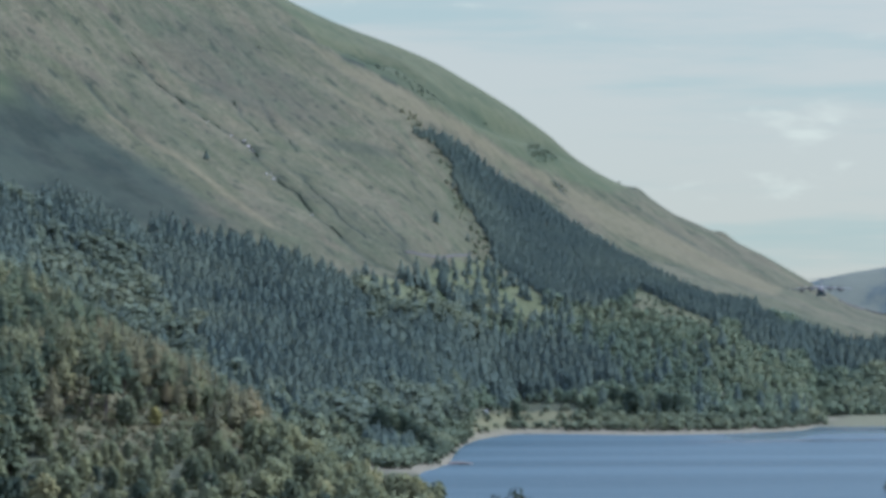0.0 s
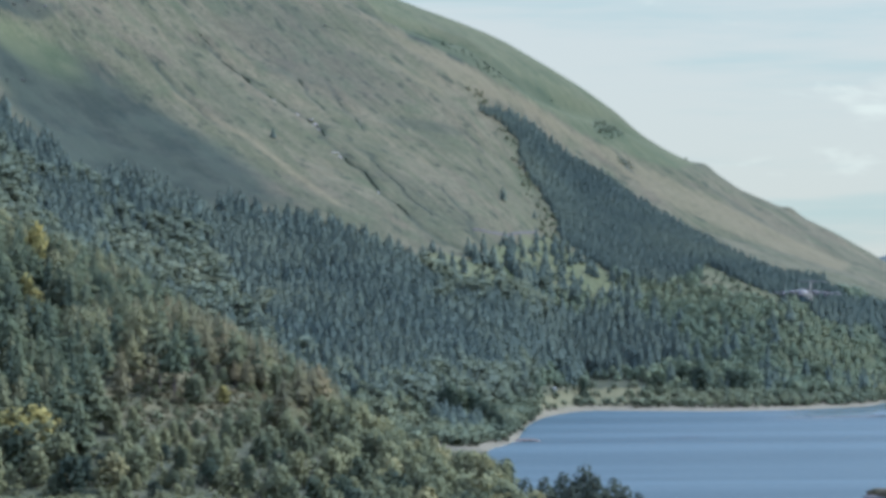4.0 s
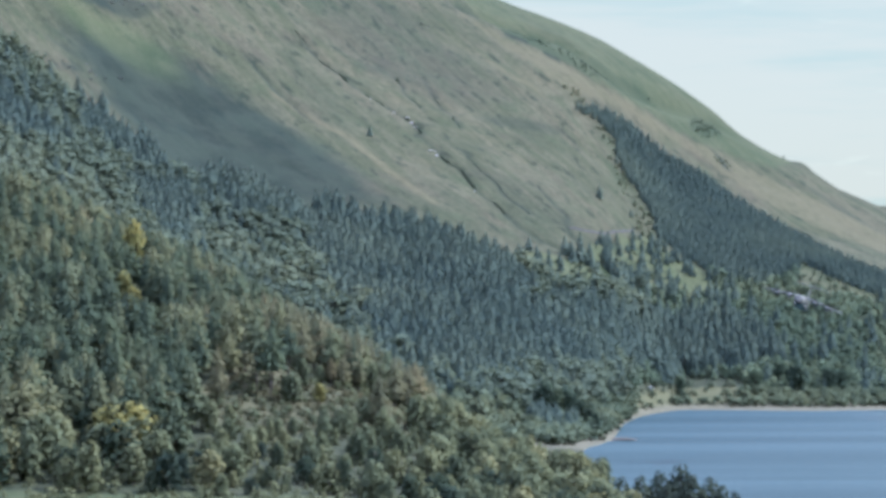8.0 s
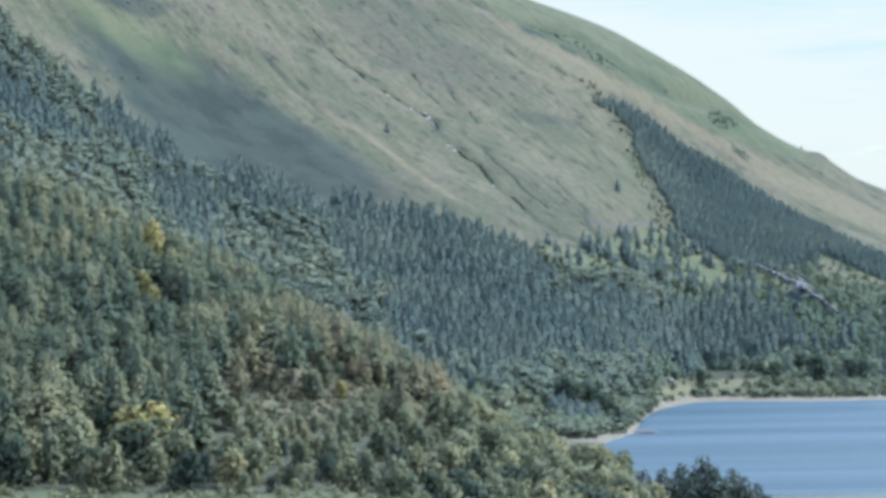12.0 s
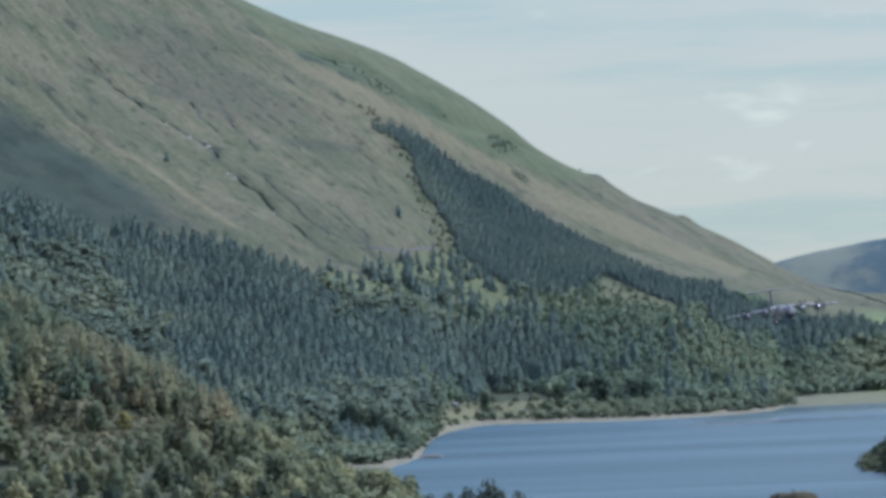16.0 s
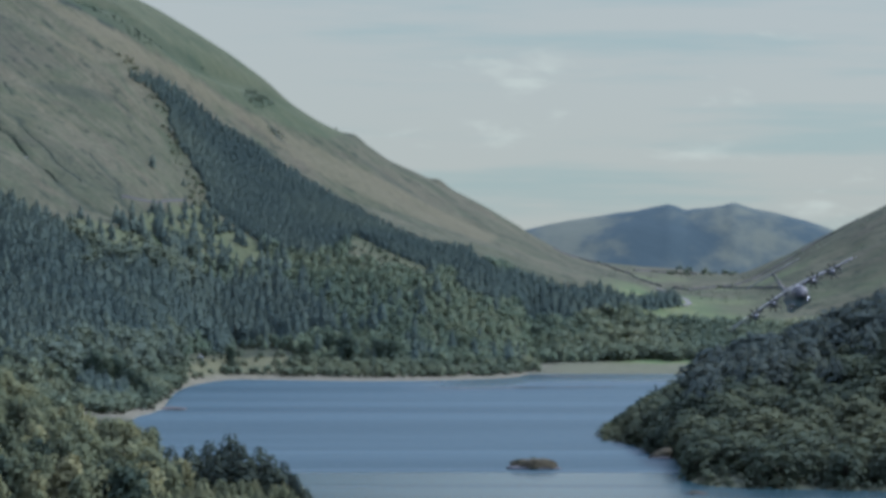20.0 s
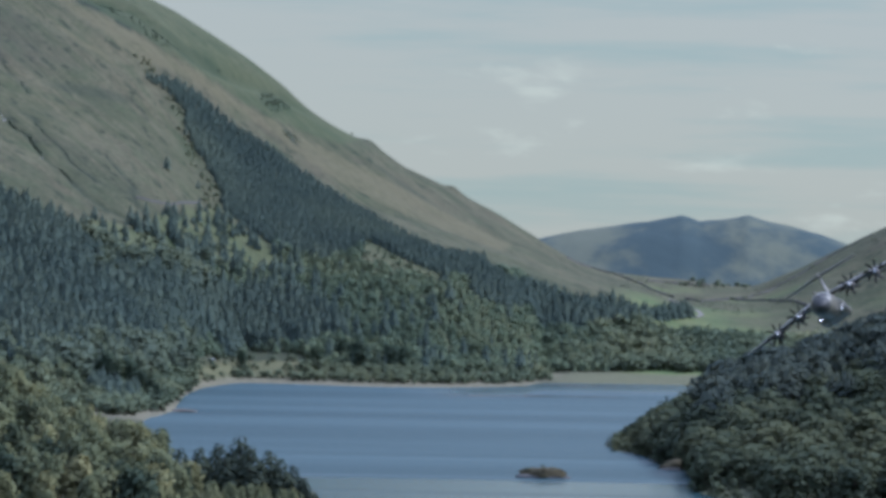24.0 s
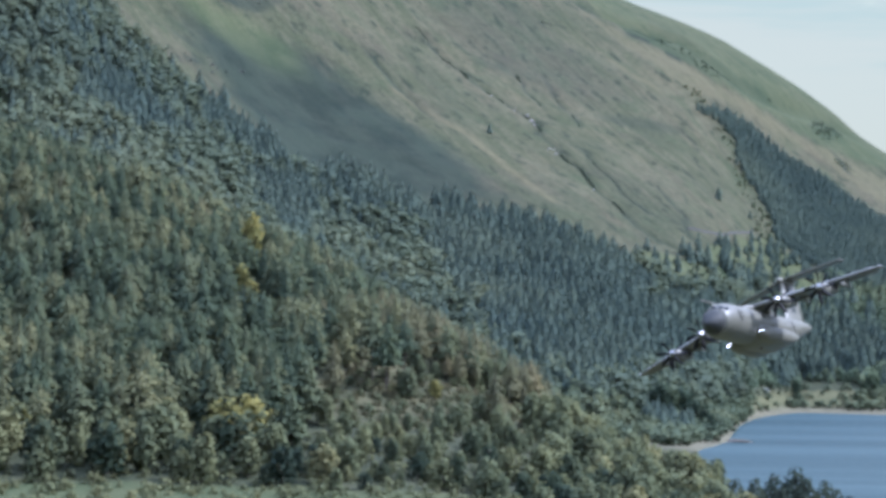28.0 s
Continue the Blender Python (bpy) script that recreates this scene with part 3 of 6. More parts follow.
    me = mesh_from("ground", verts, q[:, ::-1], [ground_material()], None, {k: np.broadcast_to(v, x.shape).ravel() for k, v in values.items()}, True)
    return tagged(new("ground", me), "lake valley ground rising to grass and bracken fells", "ground", kind="structure")


def water_material():
    m, nt, b, out = node_material("rippled_lake_water")
    lanes = noise_node(nt, 260, 6, (0.10, 2.2, 1), 0.03, 0.62)
    fine_lanes = noise_node(nt, 90, 4, (0.10, 2.6, 1), -0.02, 0.6)
    wind = span(nt, math_node(nt, "ADD", math_node(nt, "MULTIPLY", lanes, 0.6), math_node(nt, "MULTIPLY", fine_lanes, 0.4)), 0.42, 0.60)
    calm = math_node(nt, "MULTIPLY", attribute(nt, "calm"), span(nt, fine_lanes, 0.30, 0.52, 0.55, 1.0))
    # blue and paler lanes of reflected sky are put into the base colour
    nt.links.new(mix_color(nt, wind, (0.014, 0.043, 0.049), (0.034, 0.073, 0.079)), b.inputs["Base Color"])
    shine = math_node(nt, "MULTIPLY", attribute(nt, "glint"), span(nt, fine_lanes, 0.34, 0.48))
    still = math_node(nt, "MAXIMUM", calm, shine)
    b.inputs["IOR"].default_value = 1.33
    nt.links.new(math_node(nt, "ADD", span(nt, wind, 0, 1, 0.25, 0.32), math_node(nt, "MULTIPLY", still, 0.6)), b.inputs["Specular IOR Level"])
    nt.links.new(span(nt, still, 0, 1, 0.38, 0.2), b.inputs["Roughness"])
    rip = math_node(nt, "ADD", noise_node(nt, 2.6, 3, (0.5, 1, 1)), math_node(nt, "MULTIPLY", noise_node(nt, 11, 3, (0.35, 1, 1)), 1.6))
    bump(nt, b, math_node(nt, "MULTIPLY", rip, span(nt, still, 0.0, 1.0, 1.0, 0.02)), 0.6, 0.8)
    return m


def make_water():
    bearings = np.radians(np.linspace(-9, 12, 130))
    ranges = np.concatenate([np.arange(640, 1260, 20.0), np.arange(1260, 1350, 4.0), np.arange(1350, 2960, 20.0)])
    x, y = ranges[None, :] * np.sin(bearings)[:, None], ranges[None, :] * np.cos(bearings)[:, None]
    n = len(ranges)
    i, j = np.meshgrid(np.arange(len(bearings) - 1), np.arange(n - 1), indexing="ij")
    q = np.stack([i * n + j, i * n + j + 1, (i + 1) * n + j + 1, (i + 1) * n + j], 2).reshape(-1, 4)
    wob = fbm(x, y * 3, 240, 3, 91)
    calm = smooth(1330, 1290, y + wob * 26 + fbm(x, y * 12, 120, 2, 93) * 26) + 0.7 * smooth(0.25, 0.5, fbm(x * 0.35, y * 4, 90, 3, 95)) * smooth(1460, 1340, y)
    shore = belt("far_shore", np.degrees(bearings))[0][:, None]
    glint = smooth(-0.02, 0.015, bearings[:, None]) * smooth(330, 90, shore - ranges[None, :])
    me = mesh_from("lake", np.stack([x, y, x * 0], 2).reshape(-1, 3), q, [water_material()], None, {"calm": calm.ravel(), "glint": glint.ravel()})
    return tagged(new("water", me), "blue rippled lake with pale wind lanes", "lake", kind="structure")


# outlines of woods and clearings on the plan
STRIP = [(-296, 3172), (-274, 3232), (-256, 3248), (-236, 3258), (-206, 3260), (-174, 3254), (-140, 3225), (-102, 3177), (-64, 3096), (-43, 3062), (-13, 3037), (26, 3099), (37, 3024), (51, 2983), (45, 2952), (11, 2942),
         (-18, 2932), (-53, 2959), (-78, 3009), (-91, 2931), (-110, 2898), (-144, 2902), (-170, 2931), (-185, 2949), (-204, 2960), (-212, 3015), (-223, 3046), (-235, 3078), (-249, 3119), (-259, 3170), (-275, 3184)]
VALE_WOOD = [(10, 2960), (45, 2962), (81, 3029), (117, 3040), (147, 3087), (168, 3079), (218, 3207), (226, 3185), (214, 3160), (156, 3030), (114, 2985), (78, 2960), (44, 2890), (15, 2890)]
SPRUCE_BLOCK = [(-436, 2584), (-394, 2575), (-349, 2588), (-295, 2577), (-282, 2541), (-260, 2504), (-250, 2500), (-219, 2643), (-173, 2807), (-131, 2807), (-103, 2781), (-91, 2747), (-107, 2730), (-128, 2695), (-169, 2687),
                (-208, 2509), (-252, 2208), (-277, 2133), (-318, 2188), (-343, 2203), (-362, 2326), (-384, 2329), (-412, 2383), (-434, 2494)]
DARK_STANDS = [[(-525, 2551), (-501, 2577), (-472, 2566), (-429, 2522), (-431, 2487), (-461, 2505), (-484, 2493), (-509, 2505)], [(-648, 2285), (-649, 2385), (-631, 2408), (-605, 2363), (-605, 2270), (-622, 2229)],
               [(-633, 2543), (-605, 2520), (-580, 2548), (-552, 2522), (-548, 2465), (-576, 2453), (-601, 2449)], [(-552, 2408), (-540, 2470), (-503, 2417), (-475, 2281), (-486, 2223), (-514, 2258)]]
SHORE_SPRUCES = [(-238, 2150), (-214, 2180), (-190, 2060), (-188, 2006), (-210, 1990)]
CLEARING = [(-303, 2651), (-282, 2684), (-265, 2689), (-252, 2697), (-245, 2787), (-233, 2869), (-210, 2948), (-195, 2944), (-169, 2924), (-143, 2876), (-157, 2855), (-185, 2838), (-204, 2776), (-223, 2696), (-263, 2569), (-273, 2610), (-299, 2628)]
SMALL_FIELDS = [[(-264, 2140), (-259, 2180), (-251, 2180), (-250, 2125)], [(-277, 2040), (-266, 2080), (-255, 2000), (-262, 1955)]]
FELLED = [(-240, 1120), (-238, 1168), (-231, 1211), (-222, 1222), (-207, 1200), (-193, 1205), (-182, 1236), (-166, 1230), (-166, 1140), (-185, 1114), (-201, 1096), (-224, 1098)]
MARSH = [(55, 2690), (70, 2760), (99, 2846), (147, 2848), (230, 2835), (230, 2660), (138, 2650)]
FELL_SHADE = [(-676, 2690), (-645, 2735), (-600, 2772), (-556, 2780), (-512, 2765), (-468, 2742), (-425, 2712), (-398, 2660), (-440, 2600), (-479, 2540), (-523, 2530), (-562, 2550), (-600, 2590), (-640, 2640)]
BROWN_FELL = [(-561, 3050), (-511, 3202), (-446, 3192), (-407, 3178), (-363, 3110), (-393, 3012), (-448, 3011), (-508, 3038)]
HEATHER_BANKS = [[(-382, 3301), (-357, 3294), (-326, 3290), (-295, 3302), (-265, 3341), (-242, 3404), (-237, 3422), (-253, 3414), (-279, 3387), (-312, 3380), (-345, 3372), (-377, 3357)],
                 [(-203, 3466), (-189, 3486), (-174, 3453), (-174, 3417), (-188, 3381), (-200, 3392)], [(-171, 3348), (-161, 3330), (-160, 3354), (-168, 3366)]]
CRAG_HEATH = [[(-702, 2766), (-683, 2806), (-667, 2821), (-647, 2842), (-633, 2856), (-628, 2831), (-640, 2794), (-661, 2775), (-681, 2760), (-695, 2738)],
              [(-640, 2654), (-628, 2679), (-614, 2689), (-613, 2674), (-627, 2654), (-637, 2644)], [(-657, 2596), (-652, 2621), (-644, 2640), (-642, 2626), (-650, 2598)]]
TAN_SPUR = [(-426, 3294), (-355, 3241), (-298, 3209), (-262, 3293), (-220, 3316), (-176, 3313), (-121, 3283), (-67, 3269), (-13, 3283), (41, 3304), (60, 3416), (-13, 3417), (-96, 3393), (-162, 3377), (-205, 3349), (-253, 3328), (-289, 3291), (-337, 3287), (-386, 3286)]
PALE_SCARS = [[(-380, 3185), (-356, 3170), (-329, 3165)], [(-516, 2806), (-450, 2788), (-410, 2745), (-363, 2696)]]
BACK_SLOPE = [(-470, 3440), (-382, 3301), (-338, 3301), (-289, 3302), (-264, 3328), (-233, 3350), (-195, 3360), (-163, 3387), (-120, 3446), (-100, 3560), (-187, 3590), (-303, 3590), (-400, 3590), (-470, 3560)]
PALE_BANK = [(-85, 2992), (-76, 3014), (-48, 2955), (-18, 2932), (11, 2946), (-33, 2898), (-62, 2898), (-81, 2910)]
WALLS = [
    ([(-266, 2785), (-256, 2804), (-247, 2837), (-235, 2884), (-224, 2935)], 1.6, "long dry stone wall across the fell foot"),
    ([(172, 3710), (186, 3623), (204, 3510), (224, 3449)], 1.7, "dark dry stone wall beside the farm track"),
    ([(234, 3436), (250, 3425), (268, 3470), (287, 3506), (302, 3480), (317, 3448), (338, 3365), (347, 3310), (355, 3250)], 2.2, "dark dry stone wall and hedge climbing the valley side"),
    ([(208, 3654), (226, 3700), (249, 3734), (266, 3748), (284, 3757)], 1.8, "dark dry stone wall along the pass"),
    ([(287, 3506), (340, 3590), (400, 3640), (450, 3650)], 1.6, "dry stone wall running up the far fell"),
    ([(120, 3640), (150, 3700), (172, 3710)], 1.8, "dry stone wall round a small field"),
]

HEATHER = [(-647, 2807, 34, 15, 66, 0.6), (-654, 2656, 26, 8, 20, 0.6), (-188, 3452, 30, 20, 0, 0.7), (-166, 3354, 14, 8, 0, 0.7),
           (-330, 3050, 60, 16, 50, 0.35), (-450, 3020, 50, 14, 45, 0.35), (-210, 3400, 40, 10, 60, 0.4), (-40, 3420, 60, 14, -20, 0.3)]
GREENS = [(-300, 3350, 60, 25, -20, 0.6), (-178, 3490, 60, 30, 0, 0.45), (-640, 2740, 60, 40, 0, 0.3), (222, 3015, 24, 14, 10, 1.2), (262, 3300, 50, 60, 20, 0.5), (330, 3480, 60, 40, 0, 0.5), (215, 3560, 25, 40, 10, 0.8), (250, 3620, 20, 30, 0, 0.4)]
STREAK_TURN = 40.0
ground, water = make_ground(), make_water()


# ---- trees ----
def trunk_faces(h, r, lean, sides=5):
    v, q = [], []
    for z, k in ((0, 1.0), (h * 0.5, 0.6), (h, 0.12)):
        for s in range(sides):
            t = 2 * math.pi * s / sides
            v.append((r * k * math.cos(t) + lean[0] * z / h, r * k * math.sin(t) + lean[1] * z / h, z))
    for ring in range(2):
        for s in range(sides):
            q.append((ring * sides + s, ring * sides + (s + 1) % sides, (ring + 1) * sides + (s + 1) % sides, (ring + 1) * sides + s))
    return v, q


def conifer(seed, sprays, length, width, slim=0.17, bare=0.06, sides=5, taper=0.8, out=0.55, ragged=0.0):
    """A conifer of height 1: hanging sprays all round and all the way up a straight trunk. Returns trunk and crown as points and faces."""
    rnd = random.Random(seed)
    tv, tq = trunk_faces(0.97, 0.012, (rnd.uniform(-.01, .01), rnd.uniform(-.01, .01)), sides)
    cv, cq, cn = [], [], []
    lop = [rnd.uniform(0.72, 1.2) for _ in range(9)]
    boughs = [[1 - ragged + 1.45 * ragged * rnd.random() for _ in range(6)] for _ in range(16)]
    for k in range(sprays):
        f = 1 - (1 - (k + rnd.random()) / sprays) ** 0.62
        t = 2.39996 * k + rnd.uniform(-.4, .4)
        reach = (slim * (1 - f) ** taper + 0.010) * lop[int(f * 8)] * rnd.uniform(0.75, 1.15)
        z = bare + (0.96 - bare) * f
        ln = length * (1.15 - 0.55 * f) * rnd.uniform(0.7, 1.3)
        reach *= boughs[int(f * 15)][int((t / (2 * math.pi) + f * 2.3) % 1 * 6)]
        c, s = math.cos(t), math.sin(t)
        top = np.array((reach * 0.55 * c, reach * 0.55 * s, z + ln * 0.55))
        tip = np.array((reach * c, reach * s, max(0.01, z - ln * 0.45)))
        side = np.array((-s, c, 0)) * width * (1.1 - 0.6 * f) * rnd.uniform(0.7, 1.3)
        mid = top * 0.4 + tip * 0.6 + np.array((c, s, 0.4)) * reach * 0.12
        n = len(cv)
        cv += [top, mid + side, tip, mid - side]
        cn += [np.array((c * out + rnd.uniform(-.2, .2), s * out + rnd.uniform(-.2, .2), 0.45 + 0.3 * f))] * 4
        cq.append((n, n + 1, n + 2, n + 3))
    n = len(cv)
    cv += [np.array(v) for v in ((0.012, 0, 0.9), (0, 0.012, 0.9), (0, 0, 1.0), (-0.012, -0.008, 0.9))]
    cn += [np.array((0, 0, 1.0))] * 4
    cq.append((n, n + 1, n + 2, n + 3))
    return (np.array(tv), np.array(tq)), (np.array(cv), np.array(cq), unit(cn))


def unit(vectors):
    v = np.array(vectors, float)
    return v / (np.linalg.norm(v, axis=1, keepdims=True) + 1e-9)


def broadleaf(seed, lobes, leaves, leaf, wide=0.36, low=0.18, sides=5, loose=0.3):
    """A broad-leaved tree of height 1: trunk and limbs, and a crown of many small leaf sprays in uneven lobes."""
    rnd = random.Random(seed)
    tv, tq = trunk_faces(0.75, 0.02, (rnd.uniform(-.05, .05), rnd.uniform(-.05, .05)), sides)
    tv, tq, cv, cq, cn = list(tv), list(tq), [], [], []
    for k in range(lobes):
        t, f = 2.399 * k + rnd.random(), (k + 0.5) / lobes
        z = low + 0.12 + (0.74 - low) * f
        away = wide * rnd.uniform(0.35, 0.75) * (1 - max(0, f - 0.55) * 1.6)
        c = np.array((away * math.cos(t), away * math.sin(t), z))
        size = np.array((rnd.uniform(.13, .23), rnd.uniform(.13, .23), rnd.uniform(.12, .22))) * (wide / 0.36)
        base = np.array((0, 0, z * 0.55))
        n, side = len(tv), np.array((-math.sin(t), math.cos(t), 0)) * 0.008
        tv += [tuple(base - side), tuple(base + side), tuple(c + side * .4), tuple(c - side * .4)]
        tq.append((n, n + 1, n + 2, n + 3))
        for s in range(leaves // lobes):
            d = np.array([rnd.gauss(0, 1) for _ in range(3)])
            d /= np.linalg.norm(d) + 1e-9
            p = c + d * size * rnd.uniform(1 - loose, 1 + 0.6 * loose)
            nrm = d + np.array([rnd.gauss(0, loose) for _ in range(3)])
            nrm /= np.linalg.norm(nrm) + 1e-9
            u = np.cross(nrm, (rnd.random(), rnd.random(), rnd.random() + .2))
            u /= np.linalg.norm(u) + 1e-9
            v = np.cross(nrm, u)
            a, b = leaf * rnd.uniform(0.6, 1.3), leaf * rnd.uniform(0.5, 1.0)
            n = len(cv)
            cv += [p - u * a, p - v * b + nrm * leaf * .2, p + u * a, p + v * b + nrm * leaf * .2]
            cn += [d * 0.3 + (p - (0, 0, 0.35)) * 1.4 + nrm * 0.18 + np.array((0, 0, 0.5))] * 4
            cq.append((n, n + 1, n + 2, n + 3))
    return (np.array(tv), np.array(tq)), (np.array(cv), np.array(cq), unit(cn))


def grown(name, kinds, rows, crown_material, label, own=0.3):
    """Many trees joined as one stand: rows of x, y, height, width factor, tint."""
    rows = np.asarray(rows)
    rng = np.random.RandomState(len(rows))
    pick, turn = rng.randint(0, len(kinds), len(rows)), rng.rand(len(rows)) * 2 * np.pi
    z = ground_at(rows[:, 0], rows[:, 1]) - 0.3
    V, Q, M, T, N, base = [], [], [], [], [], 0
    for k, (trunk, crown) in enumerate(kinds):
        sel = np.nonzero(pick == k)[0]
        if not len(sel):
            continue
        v = np.concatenate([trunk[0], crown[0]])
        q = np.concatenate([trunk[1], crown[1] + len(trunk[0])])
        m = np.concatenate([np.zeros(len(trunk[1]), int), np.ones(len(crown[1]), int)])
        c, s, h, w = np.cos(turn[sel])[:, None], np.sin(turn[sel])[:, None], rows[sel, 2][:, None], rows[sel, 3][:, None]
        px = rows[sel, 0][:, None] + (v[:, 0] * c - v[:, 1] * s) * h * w
        py = rows[sel, 1][:, None] + (v[:, 0] * s + v[:, 1] * c) * h * w
        pz = z[sel][:, None] + v[:, 2] * h
        V.append(np.stack([px, py, pz], 2).reshape(-1, 3))
        Q.append((q[None] + (np.arange(len(sel)) * len(v))[:, None, None] + base).reshape(-1, 4))
        M.append(np.tile(m, len(sel)))
        T.append(np.repeat(np.clip(0.48 + fbm(rows[sel, 0], rows[sel, 1], 80, 3, 17) * 0.75 + (rows[sel, 4] - 0.5) * own, 0.02, 0.99), len(v)))
        nv = np.concatenate([np.tile((0.0, 0.0, 1.0), (len(trunk[0]), 1)), crown[2]])
        N.append(np.stack([nv[:, 0] * c - nv[:, 1] * s, nv[:, 0] * s + nv[:, 1] * c, nv[:, 2] + 0 * c], 2).reshape(-1, 3))
        base += len(sel) * len(v)
    me = mesh_from(name, np.concatenate(V), np.concatenate(Q), [BARK, crown_material], np.concatenate(M), {"tint": np.concatenate(T), "swell": np.concatenate(N)})
    return tagged(new(name, me), label, "trees", kind="stuff")


def scatter(seed, box, step, keep):
    """Jittered plan points in a box of bearings and distances, thinned by keep(x, y, bearing, dist)."""
    rng = np.random.RandomState(seed)
    b0, b1, r0, r1 = box
    xs = np.arange(min(r0, r1) * 0 + r1 * math.sin(radians(b0)) - step, r1 * math.sin(radians(b1)) + step, step)
    ys = np.arange(r0 * 0.93, r1 + step, step)
    x, y = [g.ravel() for g in np.meshgrid(xs, ys)]
    x, y = x + (rng.rand(len(x)) - .5) * step * 0.9, y + (rng.rand(len(y)) - .5) * step * 0.9
    b, r = np.degrees(np.arctan2(x, y)), np.hypot(x, y)
    ok = (b > b0) & (b < b1) & (r > r0) & (r < r1)
    x, y, b, r = x[ok], y[ok], b[ok], r[ok]
    ok = rng.rand(len(x)) < keep(x, y, b, r)
    x, y = x[ok], y[ok]
    return x, y, rng.rand(len(x)), rng.rand(len(x)), rng.rand(len(x))


FAR_SPRUCE = [conifer(s, 58, 0.21, 0.064, 0.22, 0.0, 3, 0.7, 0.30) for s in (1, 2, 3, 4)]
FAR_LARCH = [conifer(s, 66, 0.15, 0.085, 0.25, 0.0, 3, 0.6, 0.35) for s in (5, 6, 7)]
NEAR_SPRUCE = [conifer(s, 430, 0.072, 0.026, w, b, 5, 0.55, 0.4, 0.75) for s, w, b in ((11, 0.20, 0.08), (12, 0.17, 0.16), (13, 0.23, 0.06), (10, 0.18, 0.24))]
NEAR_PINE = [conifer(s, n, 0.060, 0.024, 0.19, b, 5, 0.38, 0.4, 0.8) for s, n, b in ((14, 300, 0.5), (15, 360, 0.38), (16, 400, 0.28))]
BUSHY_PINE = [conifer(s, 190, 0.11, 0.062, 0.27, 0.04, 5, 0.42, 0.45) for s in (17, 18, 19)]
WOOD_BROAD = [broadleaf(s, 8, 96, 0.096, 0.40, 0.0, 3, 0.15) for s in (25, 26, 27, 28)]
SOFT_BROAD = [broadleaf(s, 9, 126, 0.078, 0.34, 0.0, 3, 0.15) for s in (45, 46, 47)]
FAR_BROAD = [broadleaf(s, 7, 77, 0.118, 0.42, 0.0, 3, 0.15) for s in (21, 22, 23, 24)]
NEAR_BROAD = [broadleaf(s, n, 480, 0.056, w, 0.0, 5, 0.22) for s, n, w in ((31, 15, 0.36), (32, 18, 0.31), (33, 13, 0.40), (30, 20, 0.27))]
MID_BROAD = [broadleaf(s, 12, 300, 0.068, 0.38, 0.0, 5, 0.14) for s in (38, 39, 40)]
NEAR_BUSH = [broadleaf(s, 7, 56, 0.135, 0.55, -0.1, 5, 0.2) for s in (34, 35)]
NEAR_LARCH = [conifer(s, 360, 0.066, 0.020, 0.20, b, 5, 0.5, 0.4, 0.8) for s, b in ((41, 0.18), (42, 0.28))]

def rows_of(pts, low, high, wide=(0.85, 1.2), even=0.0):
    x, y, a, b, c = pts
    a = a * (1 - even) + even * np.clip(0.5 + fbm(x, y, 60, 3, 29) * 0.9, 0, 1)
    return np.stack([x, y, low + (high - low) * a, wide[0] + (wide[1] - wide[0]) * b, c], 1)


def join(*parts):
    return np.concatenate([p for p in parts if len(p)])


def top_of(b):
    return belt("wood_top", b)[0]


def foot_of(b):
    return belt("wood_foot", b)[0]


def dark_patch(x, y):
    """Where the dark spruces stand among lighter larches."""
    return fbm(x, y, 75, 3, 61)


def wood_zone(x, y, b, r):
    """The wood between the lakeside meadows and the open fell."""
    ragged = fbm(x, y, 70, 3, 51) * 30
    low = foot_of(b) + np.where(b > 1.0, -10, 20 + 22 * smooth(-5.0, -4.0, b) - 45 * smooth(-2.7, -2.2, b))
    high = np.where(b > 1.1, 3020 + 25 * (b - 1.1), top_of(b) - 12 + ragged + (40 - ragged) * smooth(-5.4, -4.4, b))
    open_land = inside(x, y, CLEARING) | inside(x, y, PALE_BANK)
    for field in SMALL_FIELDS:
        open_land |= inside(x, y, field)
    return (r > low) & (r < high) & ~open_land & ~inside(x, y, STRIP) & ~inside(x, y, VALE_WOOD)


def in_spruces(x, y):
    """The stands of dark planted spruce, with ragged edges."""
    u, v = x + fbm(x, y, 45, 2, 63) * 14, y + fbm(x, y, 45, 2, 64) * 30
    hit = inside(u, v, SPRUCE_BLOCK)
    for stand in DARK_STANDS:
        hit |= inside(u, v, stand)
    return hit


